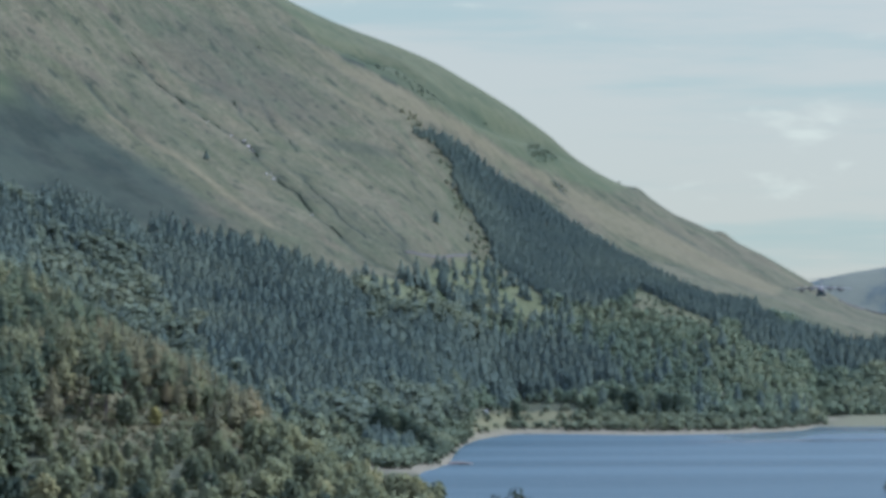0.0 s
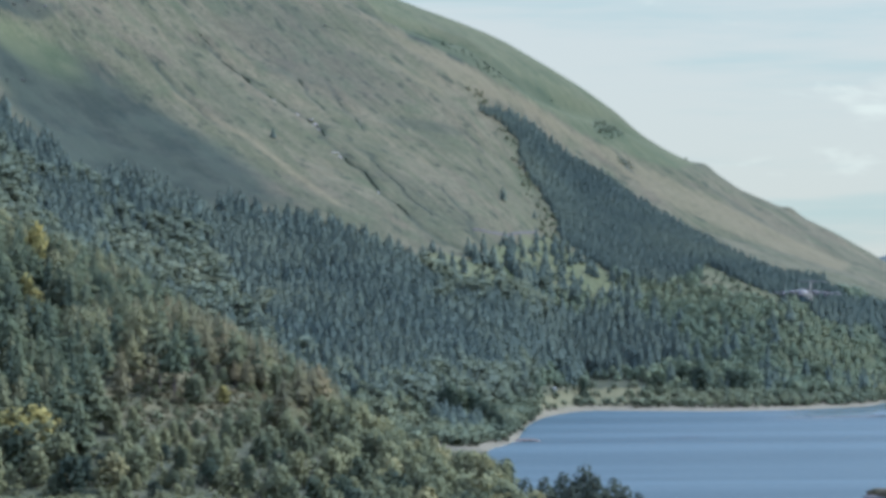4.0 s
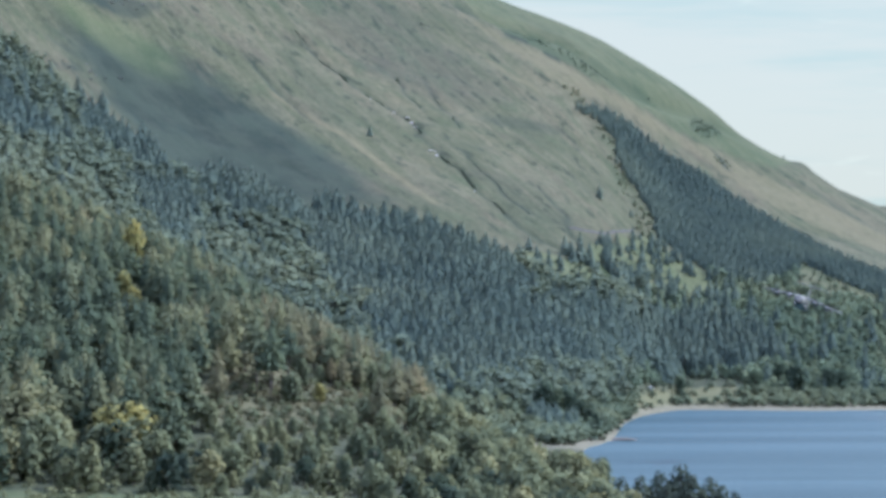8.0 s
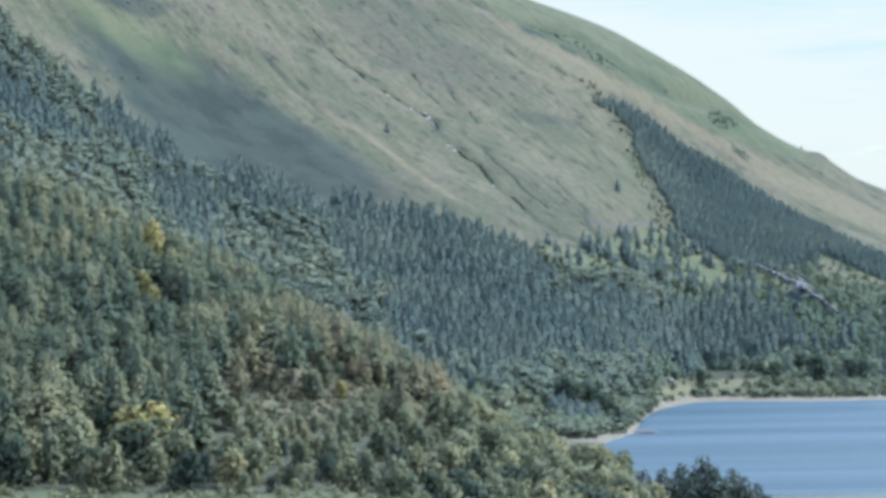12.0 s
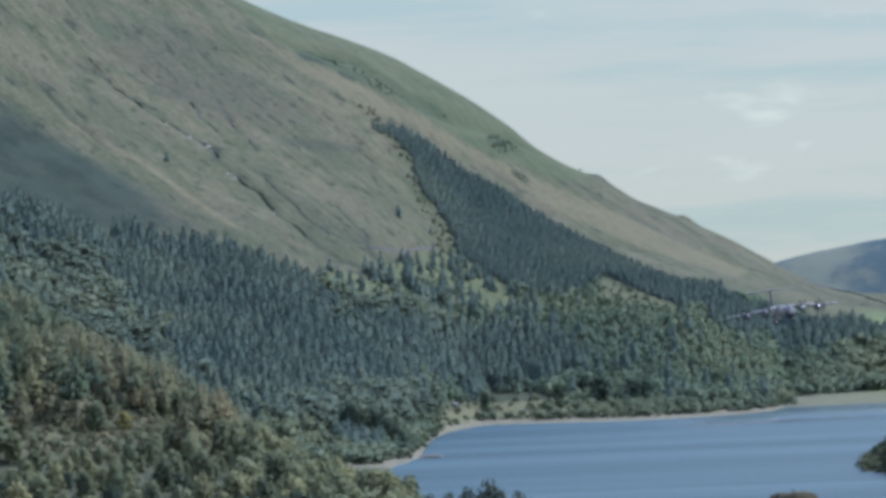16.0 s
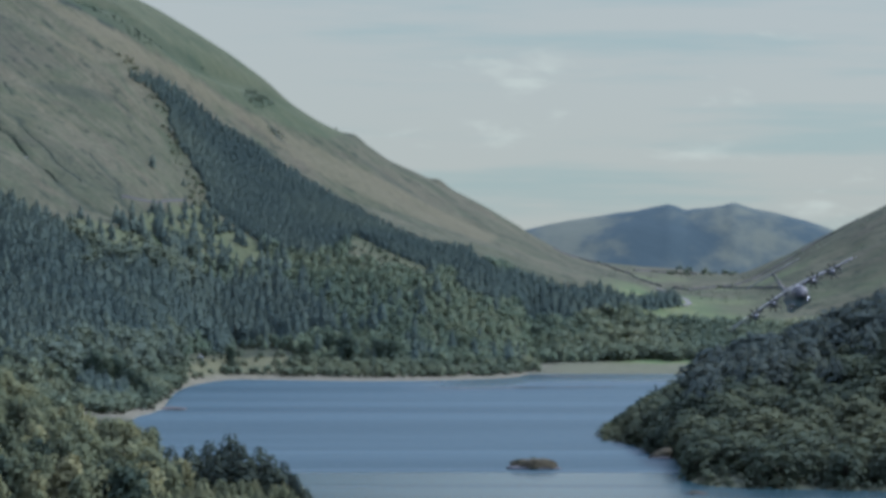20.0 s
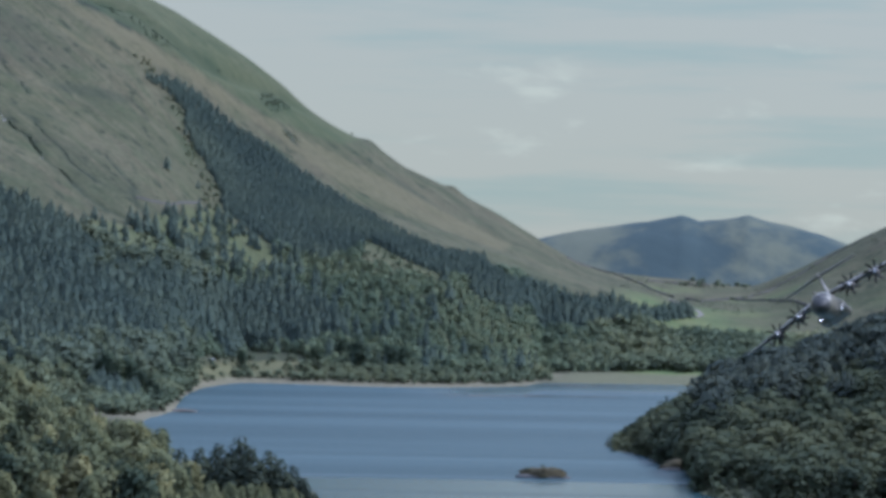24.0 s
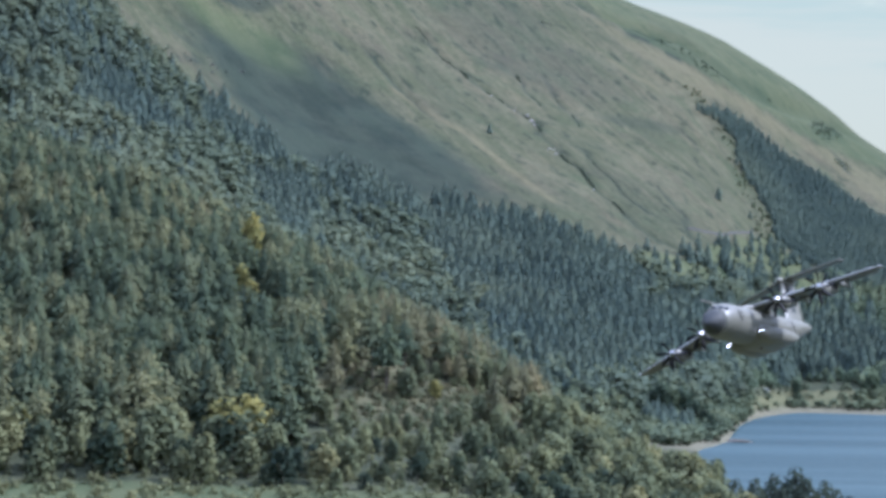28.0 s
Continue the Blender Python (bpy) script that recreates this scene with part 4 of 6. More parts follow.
def plant_far_woods():
    def spruce(x, y, b, r):
        loose = np.where(b < -4.2, 0.07 + 0.45 * smooth(0.1, 0.4, dark_patch(x, y)), 0.05 + 0.12 * smooth(-2.0, -3.4, b))
        return np.where(in_spruces(x, y), 0.97 * (r > foot_of(b) - 30), wood_zone(x, y, b, r) * loose)

    def larch(x, y, b, r):
        return wood_zone(x, y, b, r) * ~in_spruces(x, y) * smooth(-4.0, -5.0, b) * np.where(dark_patch(x, y) > 0.3, 0.4, 0.8)

    def mixed(x, y, b, r):
        return wood_zone(x, y, b, r) * ~in_spruces(x, y) * np.where(b < -4.4, 0.28, 0.93) * smooth(3.2, 2.2, b)

    rows = rows_of(scatter(5, (-18.5, 1.5, 1900, 2950), 6.2, spruce), 13, 26, (0.9, 1.4), 0.35)
    strip = rows_of(scatter(6, (-6.5, 1.8, 2800, 3400), 4.6, lambda x, y, b, r: inside(x + fbm(x, y, 22, 2, 63) * 9, y, STRIP) * 1.0), 7.5, 12.5, (1.0, 1.5), 0.5)
    vale = rows_of(scatter(7, (0, 5, 2850, 3400), 5.5, lambda x, y, b, r: inside(x, y, VALE_WOOD) * 0.95), 11, 18, (1.0, 1.6), 0.3)
    copse = rows_of(scatter(24, (-8, -4, 1950, 2250), 5.5, lambda x, y, b, r: inside(x + fbm(x, y, 20, 2, 5) * 6, y, SHORE_SPRUCES) * 0.45), 8, 14, (1.3, 1.9))
    lone = np.array([(-255, 2948, 13, 1.5, .1), (-438, 2815, 9, 1.6, .2), (-253, 3114, 8, 1.6, .1), (-236, 3099, 9, 1.4, .3), (-229, 2969, 8, 1.5, .2),
                     (-262, 2700, 17, 1.2, .1), (-258, 2708, 15, 1.2, .3), (-232, 2745, 24, 1.2, .1), (-228, 2738, 20, 1.2, .2), (-244, 2725, 18, 1.1, .5),
                     (-208, 2790, 19, 1.2, .4), (-205, 2800, 22, 1.1, .1), (-270, 2650, 14, 1.2, .1), (-275, 2640, 12, 1.2, .2), (-280, 2655, 13, 1.2, .3),
                     (-222, 2719, 26, 1.2, .5), (-218, 2726, 28, 1.2, .7), (-213, 2745, 24, 1.1, .2), (-209, 2768, 22, 1.1, .9), (-250, 2706, 26, 1.2, .4), (-243, 2712, 22, 1.1, .8), (-196, 2800, 19, 1.2, .6), (-191, 2760, 20, 1.2, .3), (-255, 2690, 18, 1.2, .0)])
    tall = np.array([(-436, 2580, 25, 1.3, .1), (-432, 2574, 22, 1.2, .2), (-424, 2578, 21, 1.2, .2), (-415, 2582, 19, 1.2, .2), (-640, 2520, 22, 1.3, .1), (-606, 2548, 24, 1.3, .1), (-602, 2540, 20, 1.3, .1), (-575, 2552, 22, 1.3, .1), (-568, 2545, 20, 1.2, .1), (-540, 2520, 20, 1.3, .1)])
    edge = rows_of(scatter(26, (-7.2, -3.0, 2560, 2960), 10, lambda x, y, b, r: inside(x, y, CLEARING) * np.where(y > 2760, 0.5, 0.16)), 6, 15, (1.2, 1.7))
    grown("far_spruce_wood", FAR_SPRUCE, join(rows, strip, vale, copse, lone, tall, edge), NEEDLES, "dark spruce plantation on the lower fell, haze blue in its colour", 0.3)
    rows = rows_of(scatter(25, (-18.5, -3.6, 1900, 2950), 8.8, larch), 11, 22, (1.25, 1.9), 0.2)
    grown("far_larch_wood", FAR_LARCH + SOFT_BROAD, rows, LARCH, "lighter green larches mixed through the fell side wood", 0.6)
    rows = rows_of(scatter(8, (-18.5, 3.0, 1900, 3150), 6.4, mixed), 6.5, 11.5, (0.9, 1.4), 0.4)
    grown("mixed_wood", WOOD_BROAD + FAR_LARCH[:1], rows, WOOD_LEAVES, "dense mixed green wood above the lake shore", 0.8)

    def shore(x, y, b, r):
        s = belt("far_shore", b)[0]
        lip = (r > s + 36) & (r < s + 54)
        lee = (r > s + np.where(b < -5.2, 14, 44)) & (r < foot_of(b) + 60)
        return lee * np.where(b < -4.4, 0.5, np.where(lip, 0.97, np.where(b < -2.6, 0.13, np.where(b < -0.4, 0.7, 0.5)))) * (ground_at(x, y) > 0.9)
    rows1 = rows_of(scatter(9, (-18, 1.6, 1800, 2950), 7.0, shore), 3.5, 8.0, (1.3, 2.0))

    def leafy(x, y, b, r):
        low = (r > foot_of(b) - 60) & (r < foot_of(b) + 140) & (b < -5.0)
        return low * 0.55
    rows2 = rows_of(scatter(10, (-18.5, -5, 1900, 2750), 8.5, leafy), 9, 16, (0.8, 1.3))
    vale = rows_of(scatter(12, (1.0, 7, 2800, 3120), 7.5, lambda x, y, b, r: smooth(1.2, 2.4, b) * np.where((r > 2872) & (r < 3010 + 22 * (b - 1.0)) & ~inside(x, y, VALE_WOOD), 0.85, 0.0)), 7, 13, (1.1, 1.7))
    passes = rows_of(scatter(13, (3.6, 5.0, 3700, 3950), 14, lambda x, y, b, r: 0.2 + 0 * x), 3, 7, (1.2, 1.8))
    tops = rows_of(scatter(14, (-5.2, -2.5, 3340, 3560), 5, lambda x, y, b, r: (inside(x, y, HEATHER_BANKS[1]) | (np.hypot(x + 165, y - 3347) < 12)) * 0.6), 1.2, 3.0, (1.3, 2.0))
    glade = rows_of(scatter(27, (-7.2, -3.6, 2560, 2960), 9, lambda x, y, b, r: inside(x, y, CLEARING) * 0.25), 2, 6, (1.1, 1.8))
    bank = rows_of(scatter(31, (-3, 0.5, 2880, 3050), 7.5, lambda x, y, b, r: inside(x, y, PALE_BANK) * 0.6), 2, 4.5, (1.2, 1.9))
    rim = [(-296, 3216), (-280, 3190), (-257, 3150), (-235, 3081), (-220, 3018), (-198, 2905)]
    edge = rows_of(scatter(35, (-6.6, -3.4, 2860, 3260), 6.5, lambda x, y, b, r: (path_distance(x + 5, y, rim) < 13) * ~inside(x, y, STRIP) * 0.42), 1.5, 5, (1.2, 1.9))
    grown("lakeside_broadleaf_wood", FAR_BROAD, join(edge, glade, bank, rows1, rows2, vale, passes, tops), LEAVES, "broad-leaved trees and scrub round the far lake shore")


YELLOW_TREES = [(-306, 1340, 24, 0.55, .1), (-290, 1252, 13, 0.8, .4), (-284, 1240, 10, .9, .6), (-372, 1308, 9, .9, .2), (-365, 1303, 9, .8, .9), (-383, 1314, 8, .8, .3), (-345, 1326, 10, .8, .8), (-344, 1280, 13, .6, .1), (-239, 1043, 17, 1.15, .5), (-307, 1018, 13, 1.2, .7), (-249, 1049, 13, 1.1, .2), (-200, 1165, 7, 1.2, .4)]


def plant_gullies():
    """Rushes and bracken lining the stream gullies on the fell."""
    rnd, rows = random.Random(12), []
    for path, width, depth in GULLIES:
        if width > 10:
            continue
        for (x0, y0), (x1, y1) in zip(path[:-1], path[1:]):
            n = int(math.hypot(x1 - x0, y1 - y0) / 1.7)
            for k in range(n):
                x, y = x0 + (x1 - x0) * k / n, y0 + (y1 - y0) * k / n
                shift = -3.5 * float(fbm(np.array(x), np.array(y), 30, 3, 19))
                if fbm(np.array(x), np.array(y), 26, 2, 37) > 0.09:
                    continue
                rows.append((x + shift * 2 + rnd.gauss(0, .7), y + shift * 2 + rnd.gauss(0, .7), rnd.uniform(0.7, 1.9) * depth / 2.4, rnd.uniform(1.2, 1.9), rnd.random()))
    bank = scatter(39, (-7.5, -3.5, 3270, 3460), 5.5, lambda x, y, b, r: inside(x, y, HEATHER_BANKS[0]) * smooth(-0.15, 0.2, fbm(x, y, 25, 2, 44)))
    rows += [tuple(row) for row in rows_of(bank, 0.7, 2.4, (1.4, 2.4))]
    grown("gully_scrub", FAR_BROAD, np.array(rows), DARK_LEAVES, "dark rushes and bracken lining the stream gullies")


def plant_fields():
    """Rush clumps over the rough pasture of the valley head, and bushes along its walls."""
    clumps = rows_of(scatter(33, (2.6, 7.2, 3040, 3720), 13, lambda x, y, b, r: smooth(0.0, 0.4, fbm(x, y, 70, 3, 57)) * 0.8), 0.6, 1.9, (1.4, 2.6))
    rnd, hedge = random.Random(15), []
    for path, high, label in WALLS[1:5]:
        for (x0, y0), (x1, y1) in zip(path[:-1], path[1:]):
            n = int(math.hypot(x1 - x0, y1 - y0) / 7)
            hedge += [(x0 + (x1 - x0) * k / n + rnd.gauss(0, 1.5), y0 + (y1 - y0) * k / n + rnd.gauss(0, 1.5), rnd.uniform(1.2, 3.2), rnd.uniform(1.2, 2.0), rnd.random()) for k in range(n) if rnd.random() < 0.6]
    grown("pasture_rushes", FAR_BROAD, join(clumps, np.array(hedge)), LEAVES, "rush clumps and wall bushes in the valley head fields")


def on_hill(x, y, b, r):
    """The near hill, but for the gaps in which the yellowing trees show."""
    clear = np.ones(np.shape(x), bool)
    for tx, ty, h, *rest in YELLOW_TREES[:3]:
        d = math.hypot(tx, ty)
        along, across = (x * tx + y * ty) / d - d, (x * ty - y * tx) / d
        clear &= ~((np.abs(across) < 6.5) & (along > -60) & (along < 5))
    return (r < belt("near_crest", b)[0] + 70) & (ground_at(x, y) > 0.8) & clear


def steep_part(x, y, b, r):
    """How far the conifers take over: the upper, outer part of the near hill."""
    return smooth(-10.2, -12.0, b + fbm(x, y, 50, 2, 71) * 1.6) * smooth(1050, 1110, r)


def plant_near_hill():
    def spruce(x, y, b, r):
        return on_hill(x, y, b, r) * steep_part(x, y, b, r) * np.where(inside(x, y, FELLED), 0.04, 0.9)
    rows = rows_of(scatter(15, (-18.5, -8.0, 1030, 1650), 7.8, spruce), 13, 27, (0.95, 1.45), 0.3)
    spit = rows_of(scatter(29, (-4.9, -2.3, 1010, 1200), 7.0, lambda x, y, b, r: (ground_at(x, y) > 0.9) * smooth(-4.9, -3.6, b) * 0.7), 3, 7, (1.5, 2.0))
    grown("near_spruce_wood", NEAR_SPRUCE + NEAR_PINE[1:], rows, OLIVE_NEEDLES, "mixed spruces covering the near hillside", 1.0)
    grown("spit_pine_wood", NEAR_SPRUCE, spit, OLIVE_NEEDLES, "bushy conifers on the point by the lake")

    def broad(x, y, b, r):
        keep = 1 - steep_part(x, y, b, r) * 0.78
        return on_hill(x, y, b, r) * np.where(inside(x, y, FELLED), 0.04, keep) * 0.85 * (r > 1075)
    rows = rows_of(scatter(16, (-18.5, -2.4, 1070, 1480), 9.4, broad), 7, 16, (0.7, 1.05))
    below = (rows[:, 1] < 1125) & (rows[:, 0] > -255) & (rows[:, 0] < -150)
    point = rows[:, 0] > -0.082 * rows[:, 1]
    rows[:, 2] *= np.where(below, 0.7, np.where(point, 0.4, 1.0))
    grown("near_broadleaf_wood", NEAR_BROAD, rows, GREY_LEAVES, "grey-green birch and willow wood on the hill foot", 0.9)

    def brown(x, y, b, r):
        zone = smooth(-12.4, -11.4, b) * smooth(-7.2, -8.2, b) * (r > np.where(b > -11.6, 1212, 1140))
        return on_hill(x, y, b, r) * (zone * np.where(inside(x, y, FELLED), 0.05, 0.8) + 0.06 * (r > 1150))
    rows = rows_of(scatter(17, (-18, -7.0, 1100, 1480), 7.4, brown), 11, 21, (0.9, 1.3))
    grown("thin_brown_wood", NEAR_LARCH, rows, BROWN_NEEDLES, "thin brownish larches round the felled clearing", 0.9)

    def scrub(x, y, b, r):
        return (ground_at(x, y) > 0.8) * np.where(r < 985, 0.85, 0.9) * np.where(inside(x, y, FELLED), 0.7, 1)
    rows = rows_of(scatter(20, (-18, -3.0, 970, 1260), 6.0, scrub), 0.9, 3.6, (1.1, 1.8))
    grown("near_scrub", NEAR_BUSH, rows, GREY_LEAVES, "low willow and bramble scrub at the wood edge")


def plant_bracken():
    """Knee-high to head-high bracken and bramble over the felled slope and the field edge."""
    def keep(x, y, b, r):
        return np.where(inside(x + fbm(x, y, 20, 2, 9) * 10, y, FELLED), 0.8, 0.0)
    rows = rows_of(scatter(38, (-12.5, -6.0, 1090, 1300), 3.4, keep), 0.7, 2.2, (1.2, 2.0))
    grown("bracken", FAR_BROAD, rows, BRACKEN, "olive-brown bracken over the felled slope", 0.9)


def standing_tree(name, shape, height, wide, crown_material, label, category="tree"):
    """One tree as a thing of its own: an empty at its foot with trunk and crown."""
    tree = tagged(new(name), label, category)
    for pn, (v, q, *n), m in (("trunk", shape[0], BARK), ("crown", shape[1], crown_material)):
        ob = new(pn, mesh_from(pn, v * np.array((height * wide, height * wide, height)), q, [m], values={"swell": n[0]} if n else None))
        ob.parent = tree
    return tree


def set_trees(name, shapes, rows, crown_material, label, group):
    """Single trees: rows of x, y, height, width factor."""
    first = [None] * len(shapes)
    for k, (x, y, h, w, turn) in enumerate(rows):
        s = k % len(shapes)
        z = float(ground_at(x, y)) - 0.3
        if first[s] is None:
            first[s] = standing_tree(name, shapes[s], 10.0, 1.0, crown_material, label)
            tagged(first[s], group=group)
            first[s].matrix_basis = pose(x, y, z, 0, 0, turn * 360) @ Matrix.Diagonal((h * w / 10, h * w / 10, h / 10, 1))
        else:
            base = first[s]
            m = pose(x, y, z, 0, 0, turn * 360) @ Matrix.Diagonal((h * w / 10 / base.scale[0], h * w / 10 / base.scale[1], h / 10 / base.scale[2], 1))
            copy_thing(base, m)


def plant_single_trees():
    def front(x, y, b, r):
        return (ground_at(x, y) > 0.9) * ((r > 1018) | (b > -9.0)) * smooth(-4.3, -4.9, b) * np.where(inside(x, y, FELLED), 0.1, 0.85)
    x, y, a, c, d = scatter(30, (-17.5, -3.4, 925, 1080), 9.5, front)
    low = smooth(-13.0, -12.0, np.degrees(np.arctan2(x, y))) * smooth(-7.6, -8.6, np.degrees(np.arctan2(x, y)))
    rows = [(x[k], y[k], (7 + 10 * a[k] ** 1.3) * (1 - 0.25 * low[k]), 0.8 + 0.4 * c[k], d[k]) for k in range(len(x))]
    set_trees("birch_tree", NEAR_BROAD, [row for k, row in enumerate(rows) if k % 3][:270], GREY_LEAVES, "grey-green leafy birch at the wood edge", "trees along the hill foot")
    set_trees("alder_tree", NEAR_BROAD, rows[0::3][:140], DARK_LEAVES, "dark green rounded alder at the wood edge", "alders along the hill foot")
    set_trees("yellowing_tree", NEAR_BROAD, YELLOW_TREES, YELLOW_LEAVES, "yellowing broad-leaved tree among dark conifers", "yellowing trees")
    pines = [(-221, 1158, 28), (-215, 1152, 26), (-217, 1166, 27), (-233, 1196, 27), (-237, 1137, 24), (-279, 1074, 23), (-292, 1062, 22), (-234, 1181, 25), (-260, 1110, 24), (-213, 1176, 24), (-204, 1212, 22), (-196, 1216, 20),
             (-188, 1244, 18), (-246, 1215, 26), (-252, 1160, 25), (-268, 1128, 26), (-243, 1206, 24), (-226, 1229, 23), (-286, 1100, 25), (-300, 1090, 24), (-318, 1082, 23), (-330, 1070, 22), (-212, 1232, 20), (-176, 1240, 15)]
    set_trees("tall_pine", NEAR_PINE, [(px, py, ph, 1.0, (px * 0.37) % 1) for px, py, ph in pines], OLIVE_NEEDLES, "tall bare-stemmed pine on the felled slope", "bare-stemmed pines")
    set_trees("skyline_tree", NEAR_BROAD, [(-113, 3556, 4.0, 0.7, 0.2)], GREY_LEAVES, "small wind-bent tree alone on the fell skyline", "")
    point = [(-84, 1118, 13), (-78, 1124, 15), (-71, 1120, 18), (-67, 1112, 16), (-61, 1120, 15), (-57, 1114, 13), (-53, 1122, 11), (-49, 1116, 8), (-45, 1112, 6), (-75, 1108, 12), (-90, 1110, 12)]
    set_trees("dark_pine", BUSHY_PINE, [(px, py, ph * 1.1, 1.45, (px * 0.37) % 1) for px, py, ph in point], BLACK_NEEDLES, "nearly black bushy pine on the lake point", "dark pines on the point")
    shore = [(-108, 2646, 17, 1.25), (-76, 2650, 24, 1.25), (-90, 2680, 19, 1.2), (-51, 2655, 20, 1.35), (-40, 2662, 18, 1.3), (-165, 2616, 15, 1.0), (16, 2734, 15, 1.4), (26, 2742, 13, 1.3),
             (-211, 2108, 20, 0.9), (-219, 2116, 22, 0.9), (-203, 2114, 19, 0.9), (-227, 2124, 18, 1.0), (-196, 2106, 15, 1.0), (-207, 2130, 21, 0.9), (-188, 2090, 12, .9), (-182, 2060, 11, .9), (-174, 1985, 11, 1.0), (-20, 2690, 12, 1.3)]
    set_trees("lakeside_oak", NEAR_BROAD, [(sx, sy, sh, sw, (sx * 0.37) % 1) for sx, sy, sh, sw in shore], OAK_LEAVES, "dark rounded oak behind the lake shore", "oaks along the far shore")


def plant_promontory():
    def keep(x, y, b, r):
        return (ground_at(x, y) > 0.5) * 1.0
    rows = rows_of(scatter(18, (2.4, 9.5, 1000, 1750), 9.3, lambda x, y, b, r: keep(x, y, b, r) * (b > 4.3) * smooth(1400, 1520, r) * 0.9), 14, 23, (1.3, 1.9), 0.5)
    grown("headland_spruce_wood", BUSHY_PINE + MID_BROAD[:1], rows, SHADE_NEEDLES, "conifers on the headland crest, shade in their needle colour")
    x, y, a, c, d = scatter(19, (2.4, 9.5, 1000, 1690), 10.0, lambda x, y, b, r: keep(x, y, b, r) * np.where(b > 4.3, 0.75 * smooth(1620, 1450, r), 1))
    high = np.minimum(np.clip((np.degrees(np.arctan2(x, y)) - 2.6) * 13, 3, 15), 10 + 4 * a)
    rows = np.stack([x, y, high, 1.3 + 0.5 * c, d], 1)
    rim = rows_of(scatter(21, (2.3, 9.5, 980, 1700), 6.0, lambda x, y, b, r: (ground_at(x, y) > -0.1) * (ground_at(x, y) < 7) * (r < belt("near_crest", b)[0]) * 0.9), 2.0, 5.0, (1.1, 1.7))
    grown("headland_scrub", NEAR_BUSH, rim, SHADE_LEAVES, "scrub along the rocky headland shore, shade in its leaf colour")
    grown("headland_broadleaf_wood", MID_BROAD, rows, SHADE_LEAVES, "broad-leaved trees down to the headland shore, shade in their leaf colour")


plant_far_woods()
plant_gullies()
plant_fields()
plant_near_hill()
plant_bracken()
plant_promontory()
plant_single_trees()


# ---- small things on land and water ----
DARK_ROCK = plain("dark_wet_crag", (0.11, 0.108, 0.10), 0.9, vary=0.4, size=1.5, spec=0.2)
SPIT_GRAVEL = plain("wet_brown_gravel", (0.105, 0.095, 0.075), 0.9, vary=0.3, size=1.0, spec=0.2)
PALE_ROCK = plain("pale_bare_rock", (0.33, 0.315, 0.29), 0.9, vary=0.25, size=1.2, spec=0.2)
WALL_STONE = plain("dry_wall_stone", (0.12, 0.118, 0.105), 0.95, vary=0.35, size=2.0, spec=0.2)
GRAVEL = plain("pale_track_gravel", (0.17, 0.16, 0.135), 0.95, vary=0.2, size=3.0, spec=0.2)
DEAD_WOOD = plain("weathered_grey_wood", (0.30, 0.26, 0.21), 0.9, vary=0.3, size=0.5, spec=0.2)
HEATH = plain("rough_islet_heath", (0.070, 0.062, 0.036), 0.95, vary=0.35, size=1.2, spec=0.1)


def lump(sx, sy, sz, seed, rough=0.25, rings=10, sides=20, flat=0.0):
    """A rounded, uneven mound or boulder as points and faces."""
    rnd = np.random.RandomState(seed)
    off = rnd.rand(3) * 40
    v, q = [], []
    for i in range(rings + 1):
        p = math.pi * i / rings
        for j in range(sides):
            t = 2 * math.pi * j / sides
            d = np.array((math.sin(p) * math.cos(t), math.sin(p) * math.sin(t), math.cos(p)))
            k = 1 + rough * noise.fractal(Vector(d * 1.7 + off), 1.0, 2.0, 4)
            v.append(d * k * (sx, sy, sz if d[2] > 0 else sz * 0.4))
    for i in range(rings):
        for j in range(sides):
            q.append((i * sides + j, (i + 1) * sides + j, (i + 1) * sides + (j + 1) % sides, i * sides + (j + 1) % sides))
    return np.array(v), np.array(q)


def make_islet(x, y, sx, sy, sz, seed, shrubs, label):
    islet = tagged(new("rocky_islet"), label, "islet")
    islet.location = (x, y, 0)
    for name, (v, q), m in (("rock_shore", lump(sx, sy, sz * 0.42, seed, 0.2), DARK_ROCK), ("heath_cap", lump(sx * 0.86, sy * 0.86, sz, seed + 1, 0.32, 12, 26), HEATH)):
        ob = new(name, mesh_from(name, v, q, [m], soft=True))
        ob.parent = islet
    rnd = random.Random(seed)
    for k in range(shrubs):
        t, d = rnd.random() * 6.283, rnd.random() ** 0.5 * 0.7
        shape = NEAR_BUSH[k % 2][1]
        h = rnd.uniform(0.25, 0.5) * sz
        ob = new("shrub", mesh_from("shrub", shape[0] * (h * 1.6, h * 1.6, h), shape[1], [DARK_LEAVES], values={"swell": shape[2]}))
        ob.parent = islet
        ob.location = (sx * d * math.cos(t), sy * d * math.sin(t), sz * (0.75 - 0.5 * d))
    return islet


make_islet(36.5, 1338, 11.2, 8.0, 4.2, 3, 11, "low rocky islet with rough heath in the lake")
make_islet(89, 1182, 4.2, 3.0, 0.9, 8, 0, "bare low rock just above the lake water")
make_islet(95, 1418, 9, 8, 3.6, 12, 7, "small scrubby rock beside the headland")


def make_spit():
    """A low gravel spit at the corner of the far shore."""
    v, q = lump(19, 8, 1.5, 31, 0.3, 10, 24)
    ob = new("gravel_spit", mesh_from("gravel_spit", v, q, [SPIT_GRAVEL], soft=True))
    ob.matrix_basis = pose(-164, 1957, 0, 0, 0, -38)
    tagged(ob, "low dark gravel spit running out into the lake", "spit", kind="structure")


make_spit()


